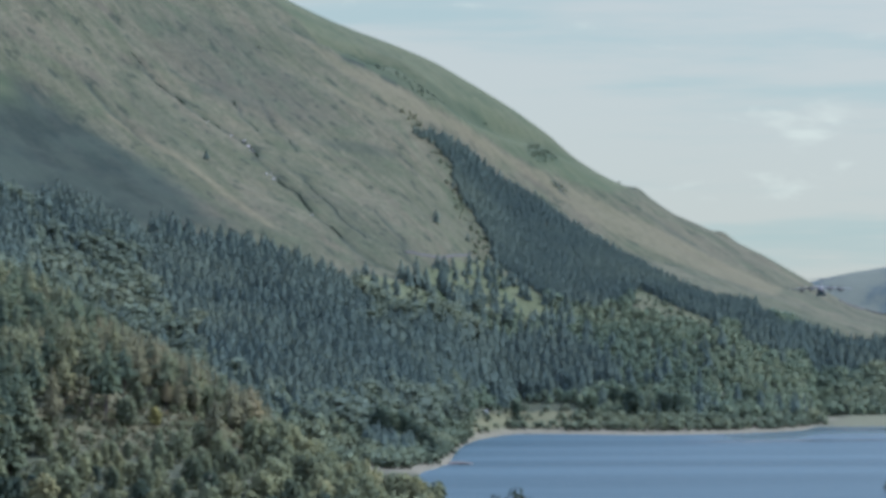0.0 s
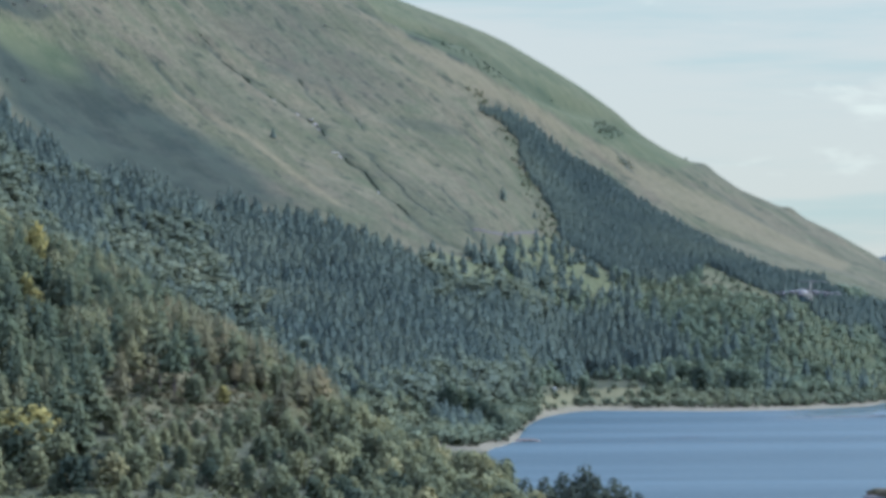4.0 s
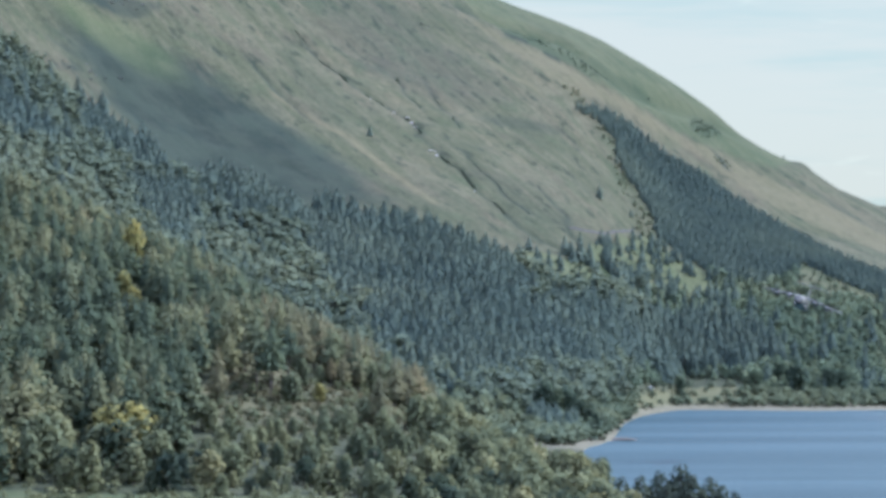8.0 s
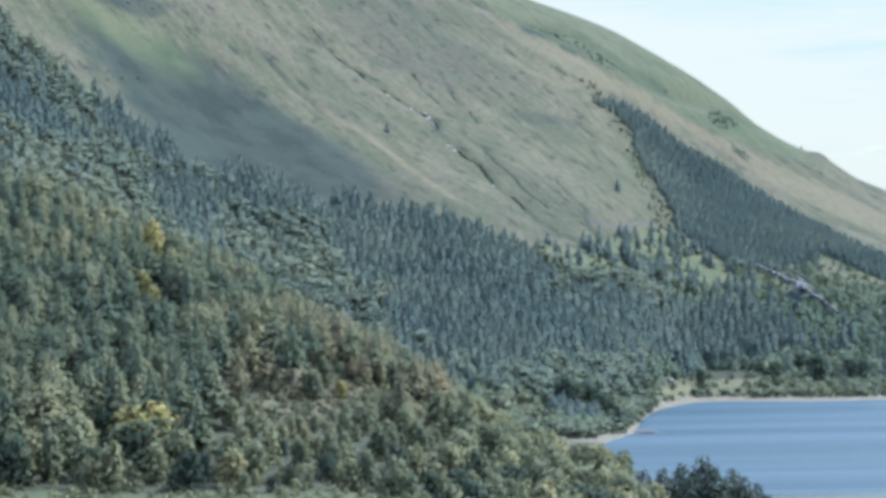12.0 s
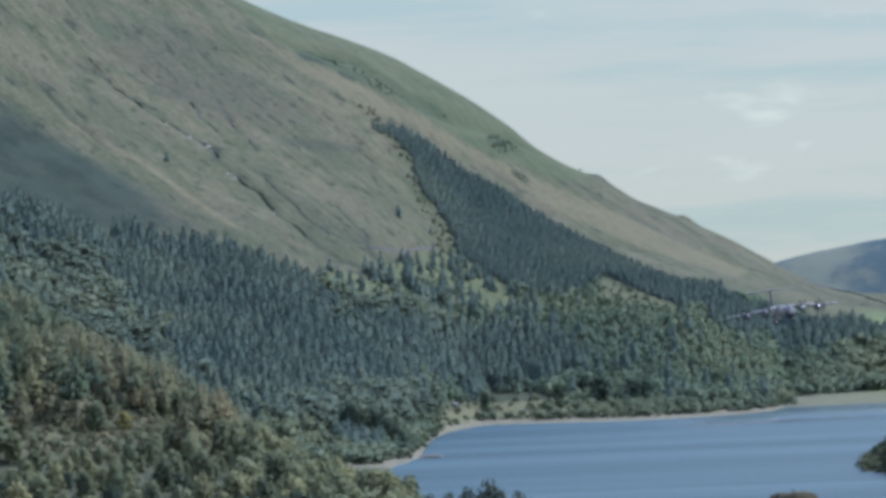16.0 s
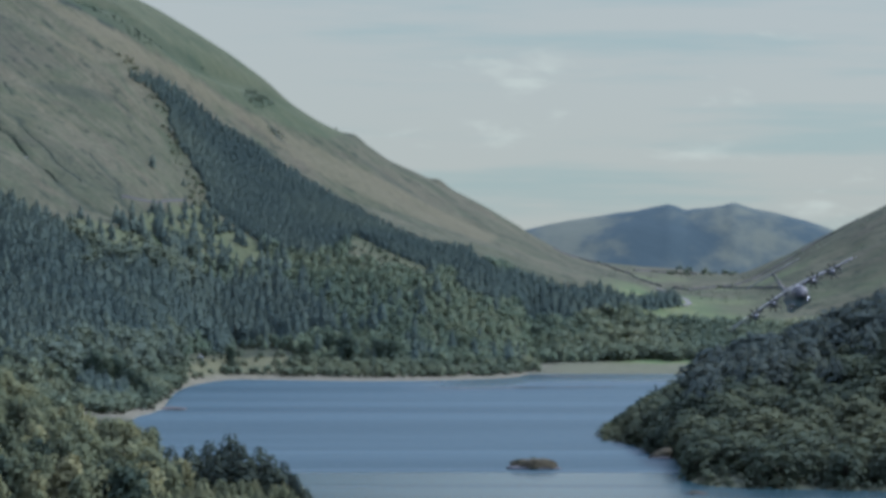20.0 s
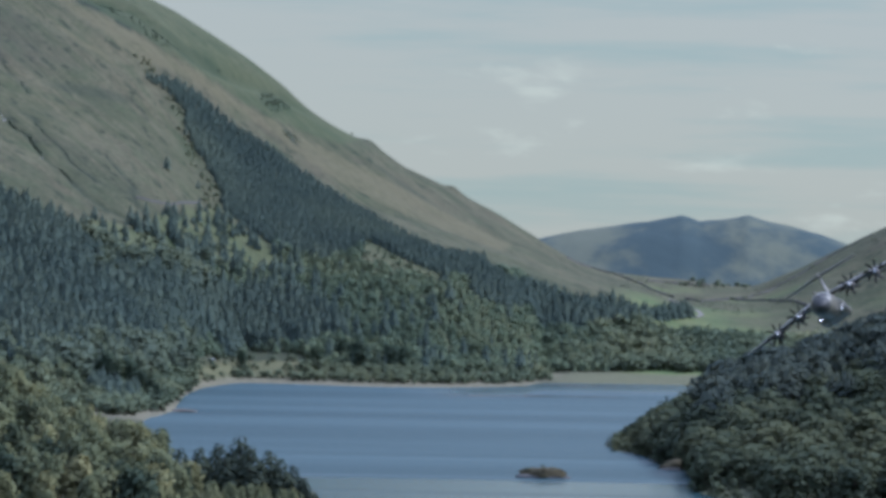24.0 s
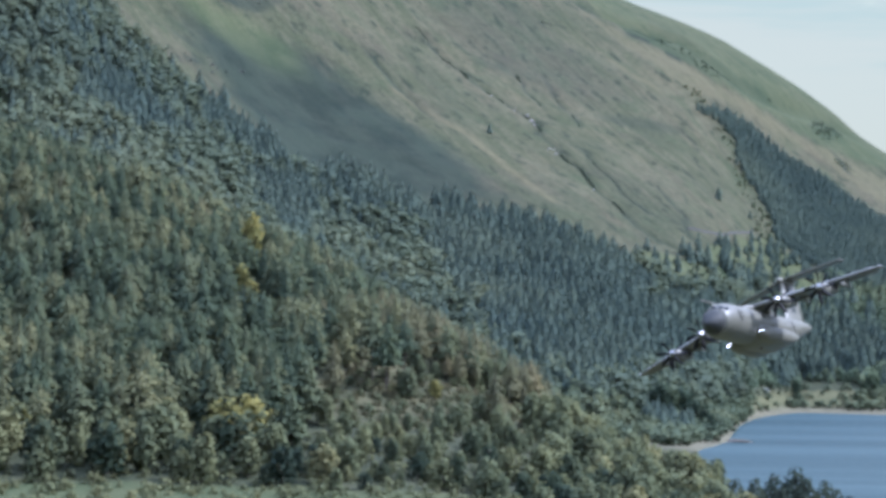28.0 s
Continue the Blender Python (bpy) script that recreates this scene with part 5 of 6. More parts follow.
def make_mud_bar(x0, y0, x1, y1, wide, seed):
    """A long mud bank that barely breaks the water."""
    v, q = lump(math.hypot(x1 - x0, y1 - y0) / 2, wide, 0.45, seed, 0.5, 8, 40)
    ob = new("mud_bar", mesh_from("mud_bar", v, q, [SPIT_GRAVEL], soft=True))
    ob.matrix_basis = pose((x0 + x1) / 2, (y0 + y1) / 2, -0.05, 0, 0, math.degrees(math.atan2(y1 - y0, x1 - x0)))
    tagged(ob, "long low mud bar just above the lake water", "mud bar", "mud bars by the far shore", "structure")


make_mud_bar(-8, 2338, 62, 2341, 2.6, 61)
make_mud_bar(48, 2352, 120, 2356, 2.2, 62)
make_mud_bar(68, 2618, 128, 2608, 3.6, 63)


def make_wall(path, high, label):
    """A dry stone wall that follows the ground: uneven courses with a ragged top."""
    rnd = random.Random(len(path) * 7 + int(path[0][0]))
    pts = []
    for (x0, y0), (x1, y1) in zip(path[:-1], path[1:]):
        n = max(2, int(math.hypot(x1 - x0, y1 - y0) / 3))
        pts += [(x0 + (x1 - x0) * k / n, y0 + (y1 - y0) * k / n) for k in range(n)]
    pts.append(path[-1])
    rings = []
    for k, (x, y) in enumerate(pts):
        a, b = pts[max(0, k - 1)], pts[min(len(pts) - 1, k + 1)]
        d = Vector((b[0] - a[0], b[1] - a[1], 0)).normalized()
        s, z, h = Vector((-d.y, d.x, 0)), float(ground_at(x, y)), high * rnd.uniform(0.75, 1.15)
        rings.append([Vector((x, y, z - 0.6)) + s * 0.55, Vector((x, y, z + h)) + s * 0.35, Vector((x, y, z + h)) - s * 0.35, Vector((x, y, z - 0.6)) - s * 0.55])
    me = bpy.data.meshes.new("dry_stone_wall")
    bm = loft(rings)
    bm.to_mesh(me)
    bm.free()
    me.materials.append(WALL_STONE)
    return tagged(new("dry_stone_wall", me), label, "stone wall", "walls in the valley head")


def loft(rings, closed=True, caps=True):
    bm = bmesh.new()
    made = [[bm.verts.new(p) for p in ring] for ring in rings]
    n = len(made[0])
    for a, b in zip(made[:-1], made[1:]):
        for k in range(n if closed else n - 1):
            bm.faces.new((a[k], a[(k + 1) % n], b[(k + 1) % n], b[k]))
    if caps:
        bm.faces.new(made[0][::-1])
        bm.faces.new(made[-1])
    bmesh.ops.recalc_face_normals(bm, faces=bm.faces)
    return bm


def make_track(path, width):
    rings = []
    for k, (x, y) in enumerate(path):
        a, b = path[max(0, k - 1)], path[min(len(path) - 1, k + 1)]
        d = Vector((b[0] - a[0], b[1] - a[1], 0)).normalized()
        s = Vector((-d.y, d.x, 0)) * width / 2
        z = float(ground_at(x, y)) + 0.5
        rings.append([Vector((x, y, z)) + s, Vector((x, y, z)) - s, Vector((x, y, z - 1.2)) - s, Vector((x, y, z - 1.2)) + s])
    me = bpy.data.meshes.new("track")
    bm = loft(rings)
    bm.to_mesh(me)
    bm.free()
    me.materials.append(GRAVEL)
    return tagged(new("track", me), "pale gravel farm track", "track", kind="structure")


for path, high, label in WALLS:
    make_wall(path, high, label)
make_track([(215, 3390), (227, 3324), (236, 3280), (238, 3245), (228, 3190)], 4)


def make_boulders():
    rnd = random.Random(9)
    spots = [(-417, 2914, 2.2), (-413, 2906, 1.5), (-421, 2920, 1.6), (-411, 2902, 1.3), (-432, 2916, 1.4), (-391, 2845, 1.5), (-384, 2838, 1.3), (-388, 2850, 1.0), (-344, 2777, 1.2), (-455, 2930, 1.2), (-228, 1262, 2.0), (-236, 1255, 1.6), (-231, 1250, 1.3), (-303, 1240, 1.8), (-309, 1246, 1.5)]
    for k, (x, y, s) in enumerate(spots):
        v, q = lump(s * rnd.uniform(.8, 1.4), s, s * rnd.uniform(.5, .9), 40 + k, 0.4, 6, 10)
        ob = new("boulder", mesh_from("boulder", v, q, [PALE_ROCK]))
        ob.matrix_basis = pose(x, y, float(ground_at(x, y)) + s * 0.15, 0, 0, rnd.random() * 360)
        tagged(ob, "pale bare boulder among rough grass" if y > 2000 else "pale rock on the felled slope", "boulder", "boulders on the hillsides")


def make_outcrops():
    """Broken dark crags near the top of the fell."""
    rnd = random.Random(21)
    for k in range(22):
        a = rnd.random()
        x, y = (-655 + 40 * a + rnd.gauss(0, 3), 2612 + 70 * a + rnd.gauss(0, 5)) if k < 9 else (-690 + 58 * a + rnd.gauss(0, 4), 2772 + 66 * a + rnd.gauss(0, 6))
        if k > 17:
            x, y = -448 + 12 * a, 3203 + rnd.gauss(0, 3)
        s = rnd.uniform(0.6, 1.5)
        v, q = lump(s * rnd.uniform(1.4, 2.6), s, s * rnd.uniform(.35, .6), 70 + k, 0.9, 8, 14)
        ob = new("rock_outcrop", mesh_from("rock_outcrop", v, q, [DARK_ROCK]))
        ob.matrix_basis = pose(x, y, float(ground_at(x, y)) - s * 0.12, rnd.uniform(-15, 15), 0, rnd.random() * 360)
        tagged(ob, "broken dark crag in rough fell grass", "rock", "crags on the fell")


def make_logs():
    rnd = random.Random(4)
    for k in range(16):
        x, y = rnd.uniform(-225, -150), rnd.uniform(1185, 1262)
        if not inside(np.array([x]), np.array([y]), FELLED)[0]:
            continue
        n, r = rnd.uniform(3, 8), rnd.uniform(0.18, 0.32)
        rings = [[(a * n - n / 2, r * (1 - 0.3 * a) * math.cos(t * math.pi / 4) + 0.12 * math.sin(a * 5), r * (1 - 0.3 * a) * math.sin(t * math.pi / 4)) for t in range(8)] for a in (0, 0.3, 0.65, 1.0)]
        me = bpy.data.meshes.new("fallen_log")
        bm = loft(rings)
        bm.to_mesh(me)
        bm.free()
        me.materials.append(DEAD_WOOD)
        turn = rnd.random() * 360
        dx, dy = math.cos(radians(turn)) * n / 2, math.sin(radians(turn)) * n / 2
        z0, z1 = float(ground_at(x - dx, y - dy)), float(ground_at(x + dx, y + dy))
        ob = new("fallen_log", me)
        ob.matrix_basis = pose(x, y, (z0 + z1) / 2 + r, 0, -math.degrees(math.atan2(z1 - z0, n)), turn)
        tagged(ob, "weathered grey fallen log on the felled slope", "log", "fallen logs")


def make_van(x, y):
    white, dark = plain("white_van_paint", (0.8, 0.8, 0.78), 0.4, vary=0.03), plain("dark_van_glass", (0.03, 0.03, 0.035), 0.1)
    van = tagged(new("parked_van"), "small white van parked on the lakeside road", "van")
    van.matrix_basis = pose(x, y, float(ground_at(x, y)), 0, 0, 12)

    def piece(name, rings, m):
        me = bpy.data.meshes.new(name)
        bm = loft(rings)
        bm.to_mesh(me)
        bm.free()
        me.materials.append(m)
        ob = new(name, me)
        ob.parent = van
    sec = [(-2.6, .5, 2.2), (-2.5, .4, 2.4), (1.2, .4, 2.4), (1.9, .4, 1.5), (2.6, .45, 1.25), (2.7, .5, 1.0)]
    piece("body", [[(a, -.95, lo), (a, .95, lo), (a, .9, hi), (a, -.9, hi)] for a, lo, hi in sec], white)
    piece("windscreen", [[(a, -.8, z), (a, .8, z), (a - .05, .8, z + .03), (a - .05, -.8, z + .03)] for a, z in ((1.9, 1.55), (1.3, 2.3))], dark)
    for wx in (-1.7, 1.7):
        for wy in (-.9, .9):
            piece("wheel", [[(wx + .34 * math.cos(t * math.pi / 6), wy + o, .34 + .34 * math.sin(t * math.pi / 6)) for t in range(12)] for o in (-.1, .1)], dark)


make_boulders()
make_outcrops()
make_logs()
make_van(-185, 2566)


# ---- the aircraft: nose along +x, left wing along +y ----
SKIN = plain("grey_aircraft_paint", (0.165, 0.160, 0.126), 0.40, vary=0.08, size=3.0, spec=0.45)
# radome grey, taken darker still for the shade on the nose
SKIN_DARK = plain("radome_grey_with_shade", (0.060, 0.062, 0.058), 0.6, vary=0.08, size=2.0, spec=0.2)
# pale colour that holds the sun's glare on the wing edge
SUNLIT_EDGE = plain("painted_sun_edge", (0.44, 0.44, 0.41), 0.28, vary=0.08, size=2.0, spec=0.5)
GLASS = plain("dark_cockpit_glass", (0.015, 0.018, 0.022), 0.08, vary=0.1)
BLADE = plain("black_blade_composite", (0.014, 0.014, 0.015), 0.6, vary=0.2, spec=0.15)
METAL = plain("polished_spinner_metal", (0.42, 0.42, 0.41), 0.26, 0.75, vary=0.1)
LAMP = plain("lit_landing_lamp", (0.9, 0.9, 0.85), 0.3, glow=((1.0, 0.95, 0.86), 26.0))
RED_LAMP = plain("red_beacon_lens", (0.16, 0.02, 0.02), 0.3)
TIP_LAMP = plain("clear_tip_lamp", (0.5, 0.5, 0.5), 0.3)
DARK_GAP = plain("dark_seam", (0.06, 0.06, 0.062), 0.6)


def part(name, bm, material, parent, label="", soft=True):
    me = bpy.data.meshes.new(name)
    bmesh.ops.recalc_face_normals(bm, faces=bm.faces)
    bm.to_mesh(me)
    bm.free()
    for p in me.polygons:
        p.use_smooth = soft
    for m in material if isinstance(material, (list, tuple)) else [material]:
        me.materials.append(m)
    ob = new(name, me)
    ob.parent = parent
    return tagged(ob, label)


def oval(x, y, z, ry, rz, n=28, power=2.0):
    out = []
    for k in range(n):
        t = 2 * math.pi * k / n
        c, s = math.cos(t), math.sin(t)
        out.append((x, y + ry * math.copysign(abs(c) ** (2 / power), c), z + rz * math.copysign(abs(s) ** (2 / power), s)))
    return out


BODY_X = [-24.0, -23.2, -21, -18, -14, -10, -6, 0, 8, 12, 14, 15.5, 16.8, 17.8, 18.6, 19.0]
BODY_Z = [2.7, 2.6, 2.3, 1.8, 1.15, 0.5, 0.1, 0.0, 0.0, 0.0, -0.12, -0.3, -0.55, -0.75, -0.88, -0.92]
BODY_W = [0.12, 0.4, 0.95, 1.5, 2.15, 2.6, 2.8, 2.82, 2.82, 2.78, 2.6, 2.3, 1.8, 1.25, 0.65, 0.1]
BODY_H = [0.12, 0.4, 0.85, 1.3, 1.85, 2.4, 2.72, 2.82, 2.82, 2.78, 2.6, 2.25, 1.72, 1.18, 0.6, 0.1]


def body_point(x, t, off=0.0):
    """A point on the fuselage skin at length x and angle t (0 = left side, 90 = top)."""
    z, w, h = (float(curve(BODY_X, v, x)) for v in (BODY_Z, BODY_W, BODY_H))
    return (x, (w + off) * math.cos(radians(t)), z + (h + off) * math.sin(radians(t)))


def body_patch(x0, x1, t0, t1, off=0.02, n=4, thick=0.03):
    """A raised plate on the fuselage skin."""
    bm = bmesh.new()
    grid = [[bm.verts.new(body_point(x0 + (x1 - x0) * i / n, t0 + (t1 - t0) * j / n, off)) for j in range(n + 1)] for i in range(n + 1)]
    faces = [bm.faces.new((grid[i][j], grid[i + 1][j], grid[i + 1][j + 1], grid[i][j + 1])) for i in range(n) for j in range(n)]
    bmesh.ops.solidify(bm, geom=faces, thickness=thick)
    return bm


def foil(y, x_le, chord, thick, z, n=9, upright=False):
    """One wing section; upright sections stand for the fin."""
    pts = []
    for side in (1, -1):
        for k in range(n) if side == 1 else range(n - 2, 0, -1):
            s = (1 - math.cos(math.pi * k / (n - 1))) / 2
            half = thick * chord * (2.97 * math.sqrt(s) - 1.26 * s - 3.52 * s**2 + 2.84 * s**3 - 1.04 * s**4) * 0.5
            a, b = x_le - chord * s, side * half + (0 if upright else 0.02 * chord * math.sin(math.pi * s))
            pts.append((a, b, z) if upright else (a, y, z + b))
    return pts


def wing_z(y):
    return 2.85 - abs(y) * 0.062


def wing_le(y):
    return 3.6 - abs(y) * 0.235


def wing_chord(y):
    return 7.0 - abs(y) * 0.215


def make_aircraft():
    air = tagged(new("transport_aircraft"), "grey four-propeller military transport aircraft banking low over the lake", "aircraft")
    xs = [-24.0, -23.6, -23, -22, -20.5, -19, -17, -15, -13, -11, -9, -7, -5, -2, 2, 6, 9, 11, 12.5, 13.7, 14.7, 15.6, 16.4]
    part("fuselage", loft([[body_point(x, 360 * k / 36) for k in range(36)] for x in xs]), SKIN, air, "matt grey fuselage with upswept tail")
    part("radome", loft([[body_point(x, 360 * k / 36) for k in range(36)] for x in (16.42, 17.1, 17.8, 18.3, 18.7, 18.92, 19.0)]), SKIN_DARK, air, "darker grey rounded nose radome with nose shade in its paint")
    for t0, t1, x0, x1 in ((62, 88, 15.35, 16.25), (92, 118, 15.35, 16.25), (40, 59, 15.0, 16.0), (121, 140, 15.0, 16.0), (24, 38, 14.4, 15.5), (142, 156, 14.4, 15.5)):
        part("cockpit_window", body_patch(x0, x1, t0, t1), GLASS, air, "dark cockpit pane")
    for t0, t1 in ((-18, 20), (160, 198)):
        for x0 in (11.2, -9.4):
            part("door", body_patch(x0, x0 + 1.15, t0, t1, 0.015), SKIN, air)
            for xa in (x0 - 0.09, x0 + 1.17):
                part("door_seam", body_patch(xa, xa + 0.07, t0, t1, 0.018), DARK_GAP, air, "dark door seam")
    # wing in left and right halves with a fairing over the body
    for side in (1, -1):
        ys = [0.0, 2.8, 6.7, 9.5, 12.9, 16, 19, 20.6, 21.2]
        rings = [foil(side * y, wing_le(y) - (0.35 if y > 21 else 0), wing_chord(y) * (0.8 if y > 21 else 1), 0.15 - 0.002 * y, wing_z(y)) for y in ys]
        wing = part("wing", loft(rings), SKIN, air, "long straight high-mounted grey wing")
        # thin strip added along the upper edge, where sun catches the wing
        edge = [foil(side * y, wing_le(y) - 0.12, wing_chord(y) * 0.20, 0.50, wing_z(y) + 0.07) for y in (2.9, 6.7, 12.9, 19, 20.5)]
        part("leading_edge", loft(edge), SUNLIT_EDGE, wing, "wing leading edge, painted pale as if sunlit")
        for y0, y1 in ((3.2, 9.0), (9.2, 14.6), (14.9, 20.2)):
            r = [foil(side * y, wing_le(y) - wing_chord(y) * 0.76, wing_chord(y) * 0.34, 0.13, wing_z(y) - 0.18) for y in (y0, y1)]
            part("flap" if y1 < 15 else "aileron", loft(r), SKIN, wing)
        for y in (4.6, 8.0, 10.8, 14.6):
            c = wing_le(y) - wing_chord(y) * 0.72
            part("flap_track", loft([oval(c + dx, side * y, wing_z(y) - 0.55, w, w * 1.5, 10) for dx, w in ((1.8, .04), (1.1, .17), (-0.4, .2), (-1.9, .13), (-2.6, .03))]), SKIN, wing)
        y = 15.6
        pod = part("wing_pod", loft([oval(wing_le(y) - 0.6 + dx, side * y, wing_z(y) - 1.15, w, w, 14) for dx, w in ((1.9, .05), (1.6, .25), (0.9, .36), (-0.9, .36), (-1.8, .22), (-2.2, .06))]), SKIN, air, "small grey pod under the wing")
        part("pylon", loft([foil(0, wing_le(y) - 0.7, 1.9, 0.12, z, upright=True) for z in (0.0, 0.9)]), SKIN, pod)
        pod.children[-1].location = (0, side * y, wing_z(y) - 0.95)
        part("tip_lamp", loft([oval(wing_le(21.0) - 0.3 + dx, side * 21.2, wing_z(21.2), w, w, 10) for dx, w in ((.35, .03), (.2, .13), (-.3, .14), (-.6, .03))]), TIP_LAMP, air, "clear wing tip lamp")
        # engines
        for y, hub in ((6.7, 5.7), (12.9, 3.8)):
            z = wing_z(y) - 0.95
            secs = [(hub - 0.75, 0.62, 0.66, 0), (hub - 1.5, 0.78, 0.92, -.1), (hub - 2.6, 0.86, 1.02, -.12), (hub - 4.2, 0.84, 0.92, -.05), (hub - 6.0, 0.66, 0.66, .1), (hub - 7.4, 0.4, 0.4, .2), (hub - 8.0, 0.12, 0.12, .25)]
            nac = part("engine_nacelle", loft([oval(x, side * y, z + dz, a, b, 20, 2.3) for x, a, b, dz in secs]), SKIN, air, "grey turboprop engine nacelle")
            part("air_intake", loft([oval(hub - 0.9 - k * 0.5, side * y, z - 0.86 + 0.06 * k, 0.42 - 0.02 * k, 0.22, 14) for k in range(4)]), DARK_GAP, nac, "dark chin air intake")
            for s2 in (-1, 1):
                part("exhaust_pipe", loft([oval(hub - 4.6 - k * 0.5, side * y + s2 * (0.78 + 0.05 * k), z + 0.1, 0.2, 0.26, 12) for k in range(3)]), DARK_GAP, nac, "sooty exhaust pipe")
            prop = part("propeller", loft([oval(x, 0, 0, w, w, 18) for x, w in ((-0.75, 0.56), (-0.35, 0.58), (0.1, 0.5), (0.5, 0.3), (0.75, 0.08))]), METAL, air, "eight-bladed propeller with polished spinner")
            prop.location = (hub, side * y, z)
            for k in range(8):
                rings = []
                for r, chord, sweep, twist in ((0.45, .34, 0, 62), (0.9, .52, .02, 52), (1.5, .62, .05, 42), (2.1, .54, -.02, 33), (2.5, .38, -.16, 28), (2.67, .14, -.28, 26)):
                    ct, st = math.cos(radians(twist)), math.sin(radians(twist))
                    ring = []
                    for u, v in ((-.5, 0), (0, .07), (.5, 0), (0, -.07)):
                        a, b = u * chord, v * chord * 1.4
                        ring.append((a * st + b * ct - 0.2, a * ct - b * st + sweep, r))
                    rings.append(ring)
                b = part("blade", loft(rings), BLADE, prop)
                b.rotation_euler = (2 * math.pi * k / 8, 0, 0)
            PROPS.append((prop, side))
        # main gear bulges with paired landing lamps
        bulge = part("gear_fairing", loft([oval(x, side * 2.35, -1.95 + dz, a, b, 20, 2.4) for x, a, b, dz in ((6.0, .12, .12, .2), (5.8, .55, .5, .15), (5.0, .95, .95, .1), (3.2, 1.2, 1.25, 0), (-3.5, 1.2, 1.25, 0), (-6.5, .95, .95, .15), (-9, .45, .5, .5), (-9.8, .1, .1, .6))]), SKIN, air, "bulging grey landing gear fairing")
        for dy, dz in ((-0.22, -0.05), (0.24, 0.12)):
            lens = loft([oval(x, side * 2.75 + dy, -2.05 + dz, w, w, 12) for x, w in ((6.02, .02), (6.01, .045), (5.98, .056), (5.9, .056))])
            part("lamp_housing", loft([oval(x, side * 2.75 + dy, -2.05 + dz, w, w, 12) for x, w in ((5.96, .09), (5.6, .12), (5.0, .12))]), SKIN, air)
            part("landing_lamp", lens, LAMP, air, "glowing white landing lamp")
        tail = [foil(side * y, -17.9 - y * 0.36, 4.7 - y * 0.27, 0.11, 10.4) for y in (0.0, 2.5, 5.5, 8.6, 9.2)]
        part("tailplane", loft(tail), SKIN, air, "grey tailplane on top of the fin")
    part("belly_fairing", loft([oval(x, 0, -2.2, a, b, 24, 2.6) for x, a, b in ((6.0, .3, .2), (4.8, 2.0, .75), (2.5, 2.5, .95), (-3.5, 2.5, .95), (-6.5, 1.9, .7), (-8.5, .4, .2))]), SKIN, air)
    part("wing_fairing", loft([oval(x, 0, 2.55, a, b, 24, 2.4) for x, a, b in ((6.4, .2, .1), (5.0, 1.5, .5), (2.5, 2.1, .85), (-2.5, 2.1, .8), (-6, 1.5, .5), (-8.5, .3, .12))]), SKIN, air)
    fin = part("fin", loft([foil(0, le, c, 0.10, z, upright=True) for z, le, c in ((1.6, -12.4, 9.6), (3.2, -13.9, 7.9), (5.5, -15.2, 6.9), (8.0, -16.6, 5.9), (10.0, -17.7, 5.2))]), SKIN, air, "tall grey swept fin")
    part("rudder", loft([foil(0, le, c, 0.11, z, upright=True) for z, le, c in ((3.6, -19.4, 2.5), (9.7, -21.0, 2.0))]), SKIN, fin)
    part("fin_bullet", loft([oval(-19.6 + dx, 0, 10.3, w, w, 16) for dx, w in ((3.2, .04), (2.6, .32), (1.2, .5), (-1.5, .5), (-3.2, .28), (-4.4, .04))]), SKIN, air)
    part("refuelling_probe", loft([oval(x, 0, z, w, w, 10) for x, z, w in ((13.0, 2.55, .16), (14.4, 2.75, .16), (16.5, 2.85, .11), (18.4, 2.8, .09), (18.7, 2.8, .05))]), SKIN, air, "pale refuelling probe above the cockpit")
    part("probe_root", loft([oval(x, 0, 2.35, w, .35, 14) for x, w in ((14.6, .06), (13.8, .3), (12.6, .36), (11.6, .1))]), SKIN, air)
    part("beacon", loft([oval(1.0, 0, -3.05, .2, .2, 12), oval(1.0, 0.0, -3.2, .17, .17, 12)]), RED_LAMP, air, "red belly beacon")
    for x, t in ((4.5, 100), (-4, 80), (9.5, 88)):
        p0 = body_point(x, t)
        part("aerial", loft([foil(0, x, 0.5, 0.12, p0[2] - .1, upright=True), foil(0, x - 0.2, 0.25, 0.12, p0[2] + .55, upright=True)]), SKIN, air)
    return air


PROPS = []
aircraft = make_aircraft()


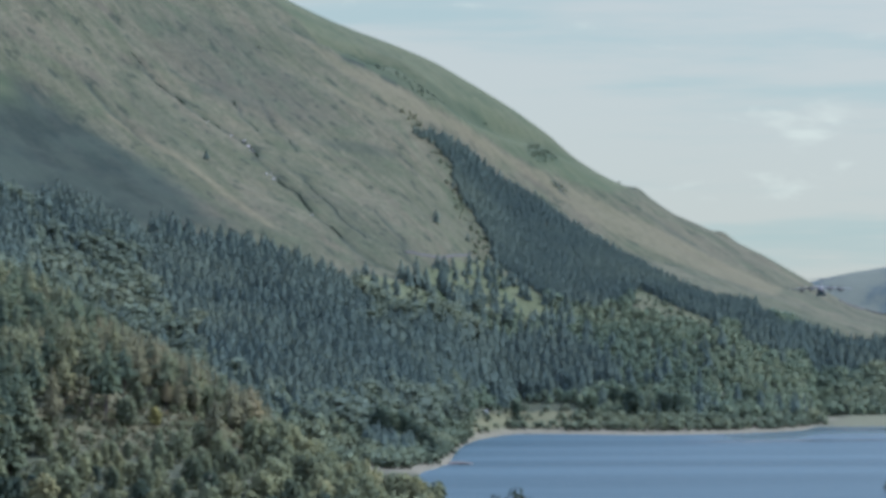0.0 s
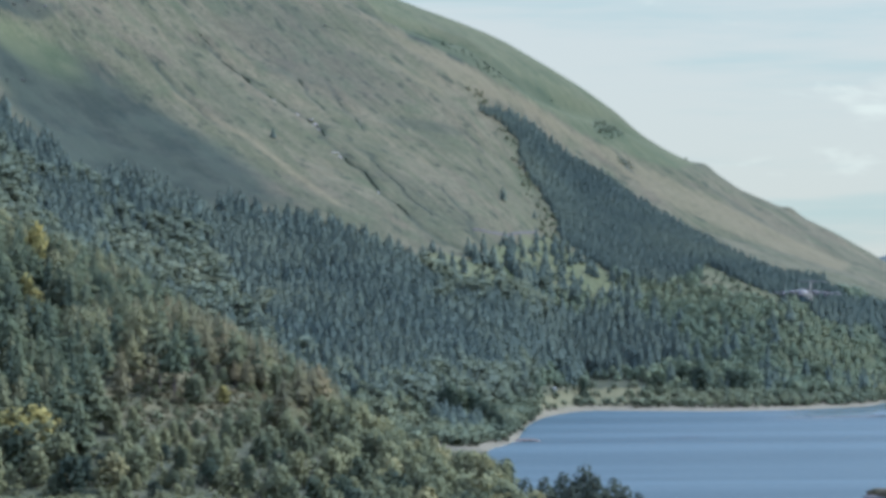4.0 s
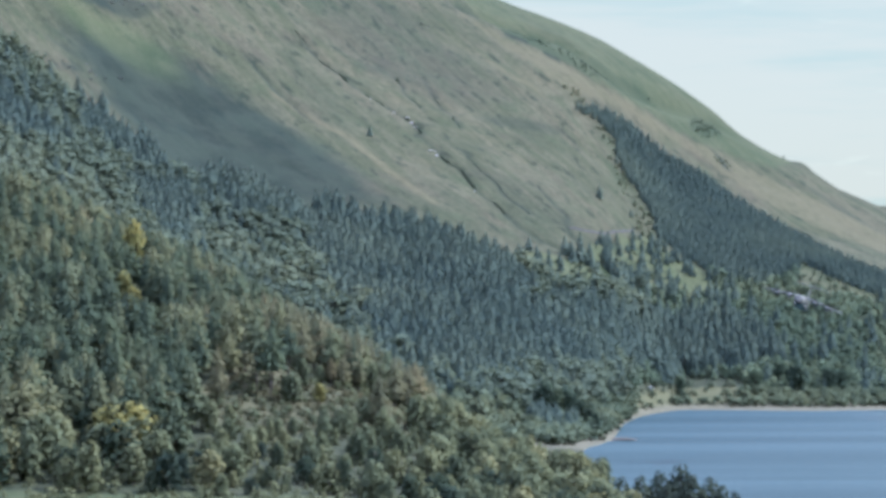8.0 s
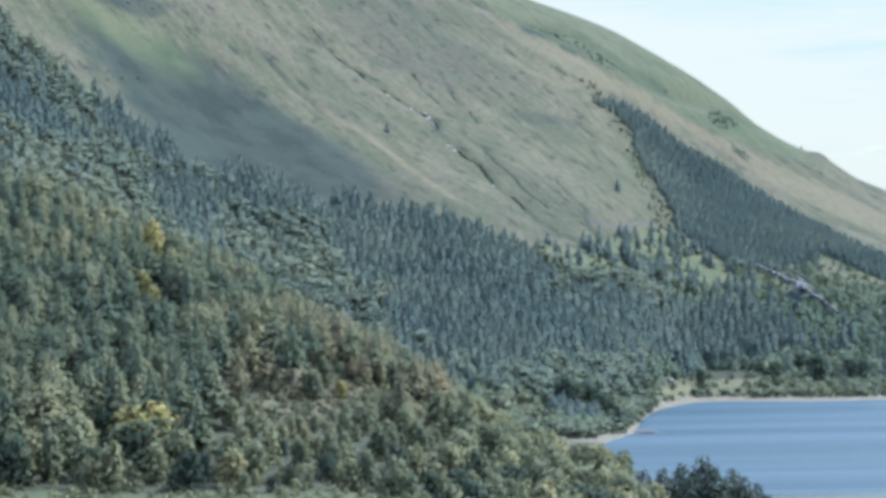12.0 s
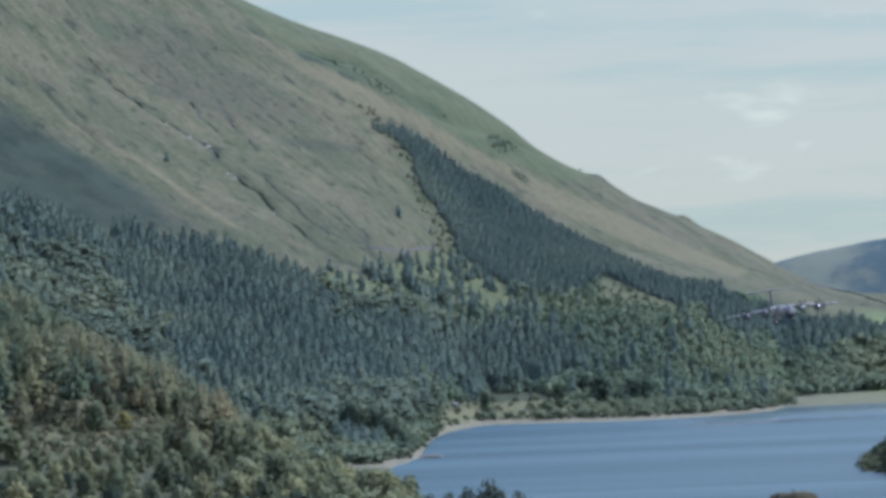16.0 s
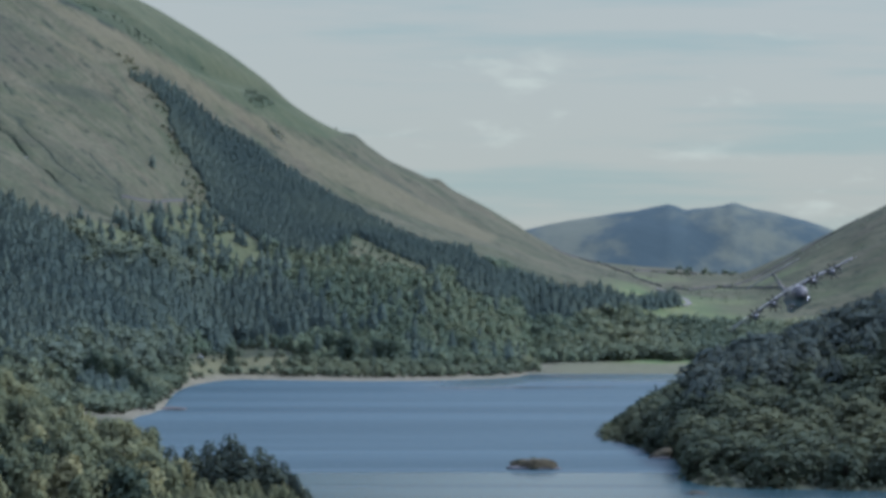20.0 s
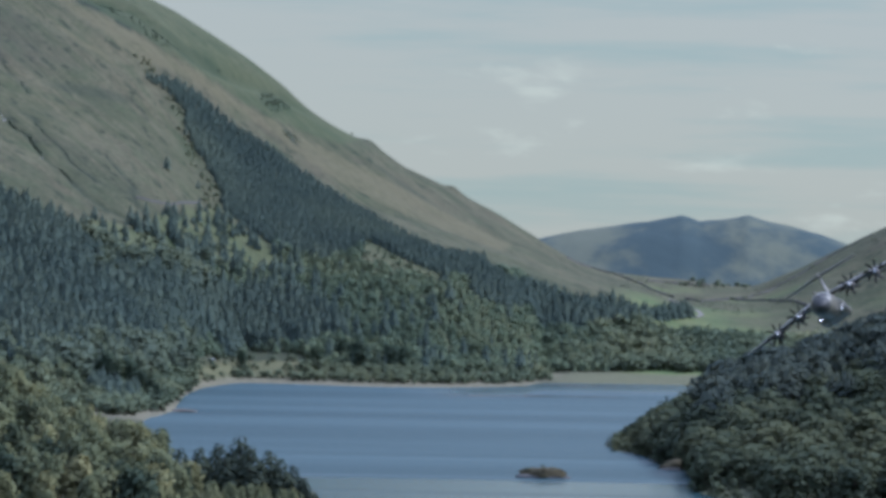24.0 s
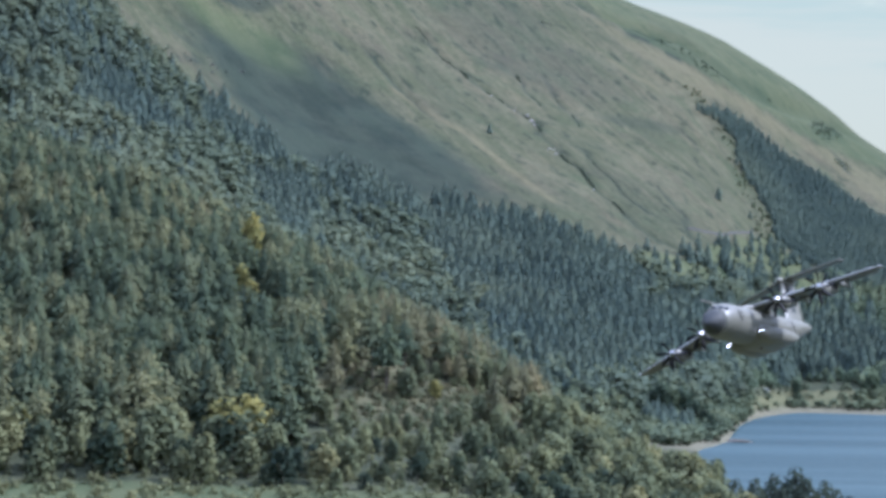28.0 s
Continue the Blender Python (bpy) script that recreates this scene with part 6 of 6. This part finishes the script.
# ---- what moves ----
def motions():
    # seconds, place in metres, heading, nose up, left wing up (degrees)
    flight = [
        (0, 65.0, 2358.9, 103.5, 182.5, 3.6, -0.1), (1, 49.9, 2271.4, 97.1, 187.3, 5.2, 0.7), (2, 34.6, 2183.9, 92.9, 186.9, 3.7, 1.2),
        (3, 20.8, 2098.1, 86.6, 187.8, 3.1, -0.1), (5.5, -13.1, 1890.2, 81.1, 191.5, 6.8, -2.1), (6, -17.9, 1849.7, 81.2, 188.7, 6.3, -1.7),
        (6.5, -26.8, 1809.5, 81.0, 185.0, 5.3, -1.4), (7, -33.5, 1770.0, 79.9, 183.0, 4.0, -4.8), (7.5, -39.7, 1731.2, 78.8, 183.3, 3.8, -11.7),
        (8, -45.6, 1693.4, 78.1, 184.0, 4.9, -19.0), (8.5, -50.9, 1656.9, 77.1, 184.1, 7.0, -24.4), (9, -55.0, 1622.1, 76.5, 183.5, 7.9, -27.7),
        (10, -59.7, 1557.4, 76.5, 178.8, 8.0, -31.8), (11, -57.0, 1497.7, 77.5, 174.1, 6.3, -33.0), (11.5, -53.8, 1469.0, 78.2, 170.9, 6.5, -32.7),
        (12, -49.2, 1441.0, 78.7, 168.4, 5.7, -31.8), (12.5, -42.8, 1413.5, 78.8, 166.5, 4.2, -30.6), (14.5, -3.8, 1306.8, 77.8, 169.4, 6.1, -11.7),
        (15, 7.8, 1278.6, 76.7, 169.7, 5.2, -4.6), (15.5, 19.9, 1249.9, 75.7, 171.2, 3.7, 1.5), (16, 31.8, 1220.7, 74.2, 172.7, 3.8, 5.8),
        (16.5, 43.8, 1190.7, 72.6, 173.8, 4.1, 9.2), (17, 54.9, 1160.4, 71.7, 174.5, 4.8, 13.4), (17.5, 65.3, 1129.7, 70.8, 175.1, 4.9, 16.8),
        (18, 75.4, 1099.0, 70.2, 175.8, 5.7, 21.8), (18.5, 84.3, 1068.3, 69.9, 176.9, 5.4, 25.9), (19, 91.7, 1038.1, 69.5, 179.3, 6.6, 28.0),
        (19.5, 97.9, 1008.4, 69.6, 181.3, 6.1, 29.6), (20, 102.6, 979.3, 69.8, 181.8, 5.3, 30.3), (20.5, 105.6, 950.4, 70.2, 183.9, 5.3, 30.2),
        (21, 107.3, 921.6, 70.4, 186.0, 5.5, 32.3), (21.5, 107.8, 893.1, 70.4, 187.9, 5.5, 33.1), (23.5, 91.9, 780.0, 71.7, 192.9, 5.2, 34.8),
        (24, 83.8, 751.4, 71.8, 194.5, 3.9, 34.1), (24.5, 74.0, 722.8, 71.7, 195.6, 4.4, 33.6), (25, 62.5, 694.4, 71.6, 196.9, 5.2, 34.3),
        (25.5, 49.7, 666.1, 71.7, 198.1, 5.3, 33.8), (26, 34.7, 637.4, 72.1, 198.9, 4.8, 33.4), (26.5, 18.6, 607.8, 72.1, 199.7, 4.1, 33.5),
        (27, 0.8, 577.1, 71.7, 199.9, 4.7, 31.3), (27.5, -18.3, 546.0, 71.6, 200.1, 5.0, 26.4), (28, -38.5, 513.6, 72.4, 199.2, 5.5, 23.7),
    ]
    walk(aircraft, [(t, pose(x, y, z, bank, -up, 90 - head)) for t, x, y, z, head, up, bank in flight])
    for k, (prop, side) in enumerate(PROPS):
        spin = [(i / 15, pose(*prop.location, (i * 76 + k * 17) % 360 * side)) for i in range(28 * 15 + 1)]
        walk(prop, spin)


motions()
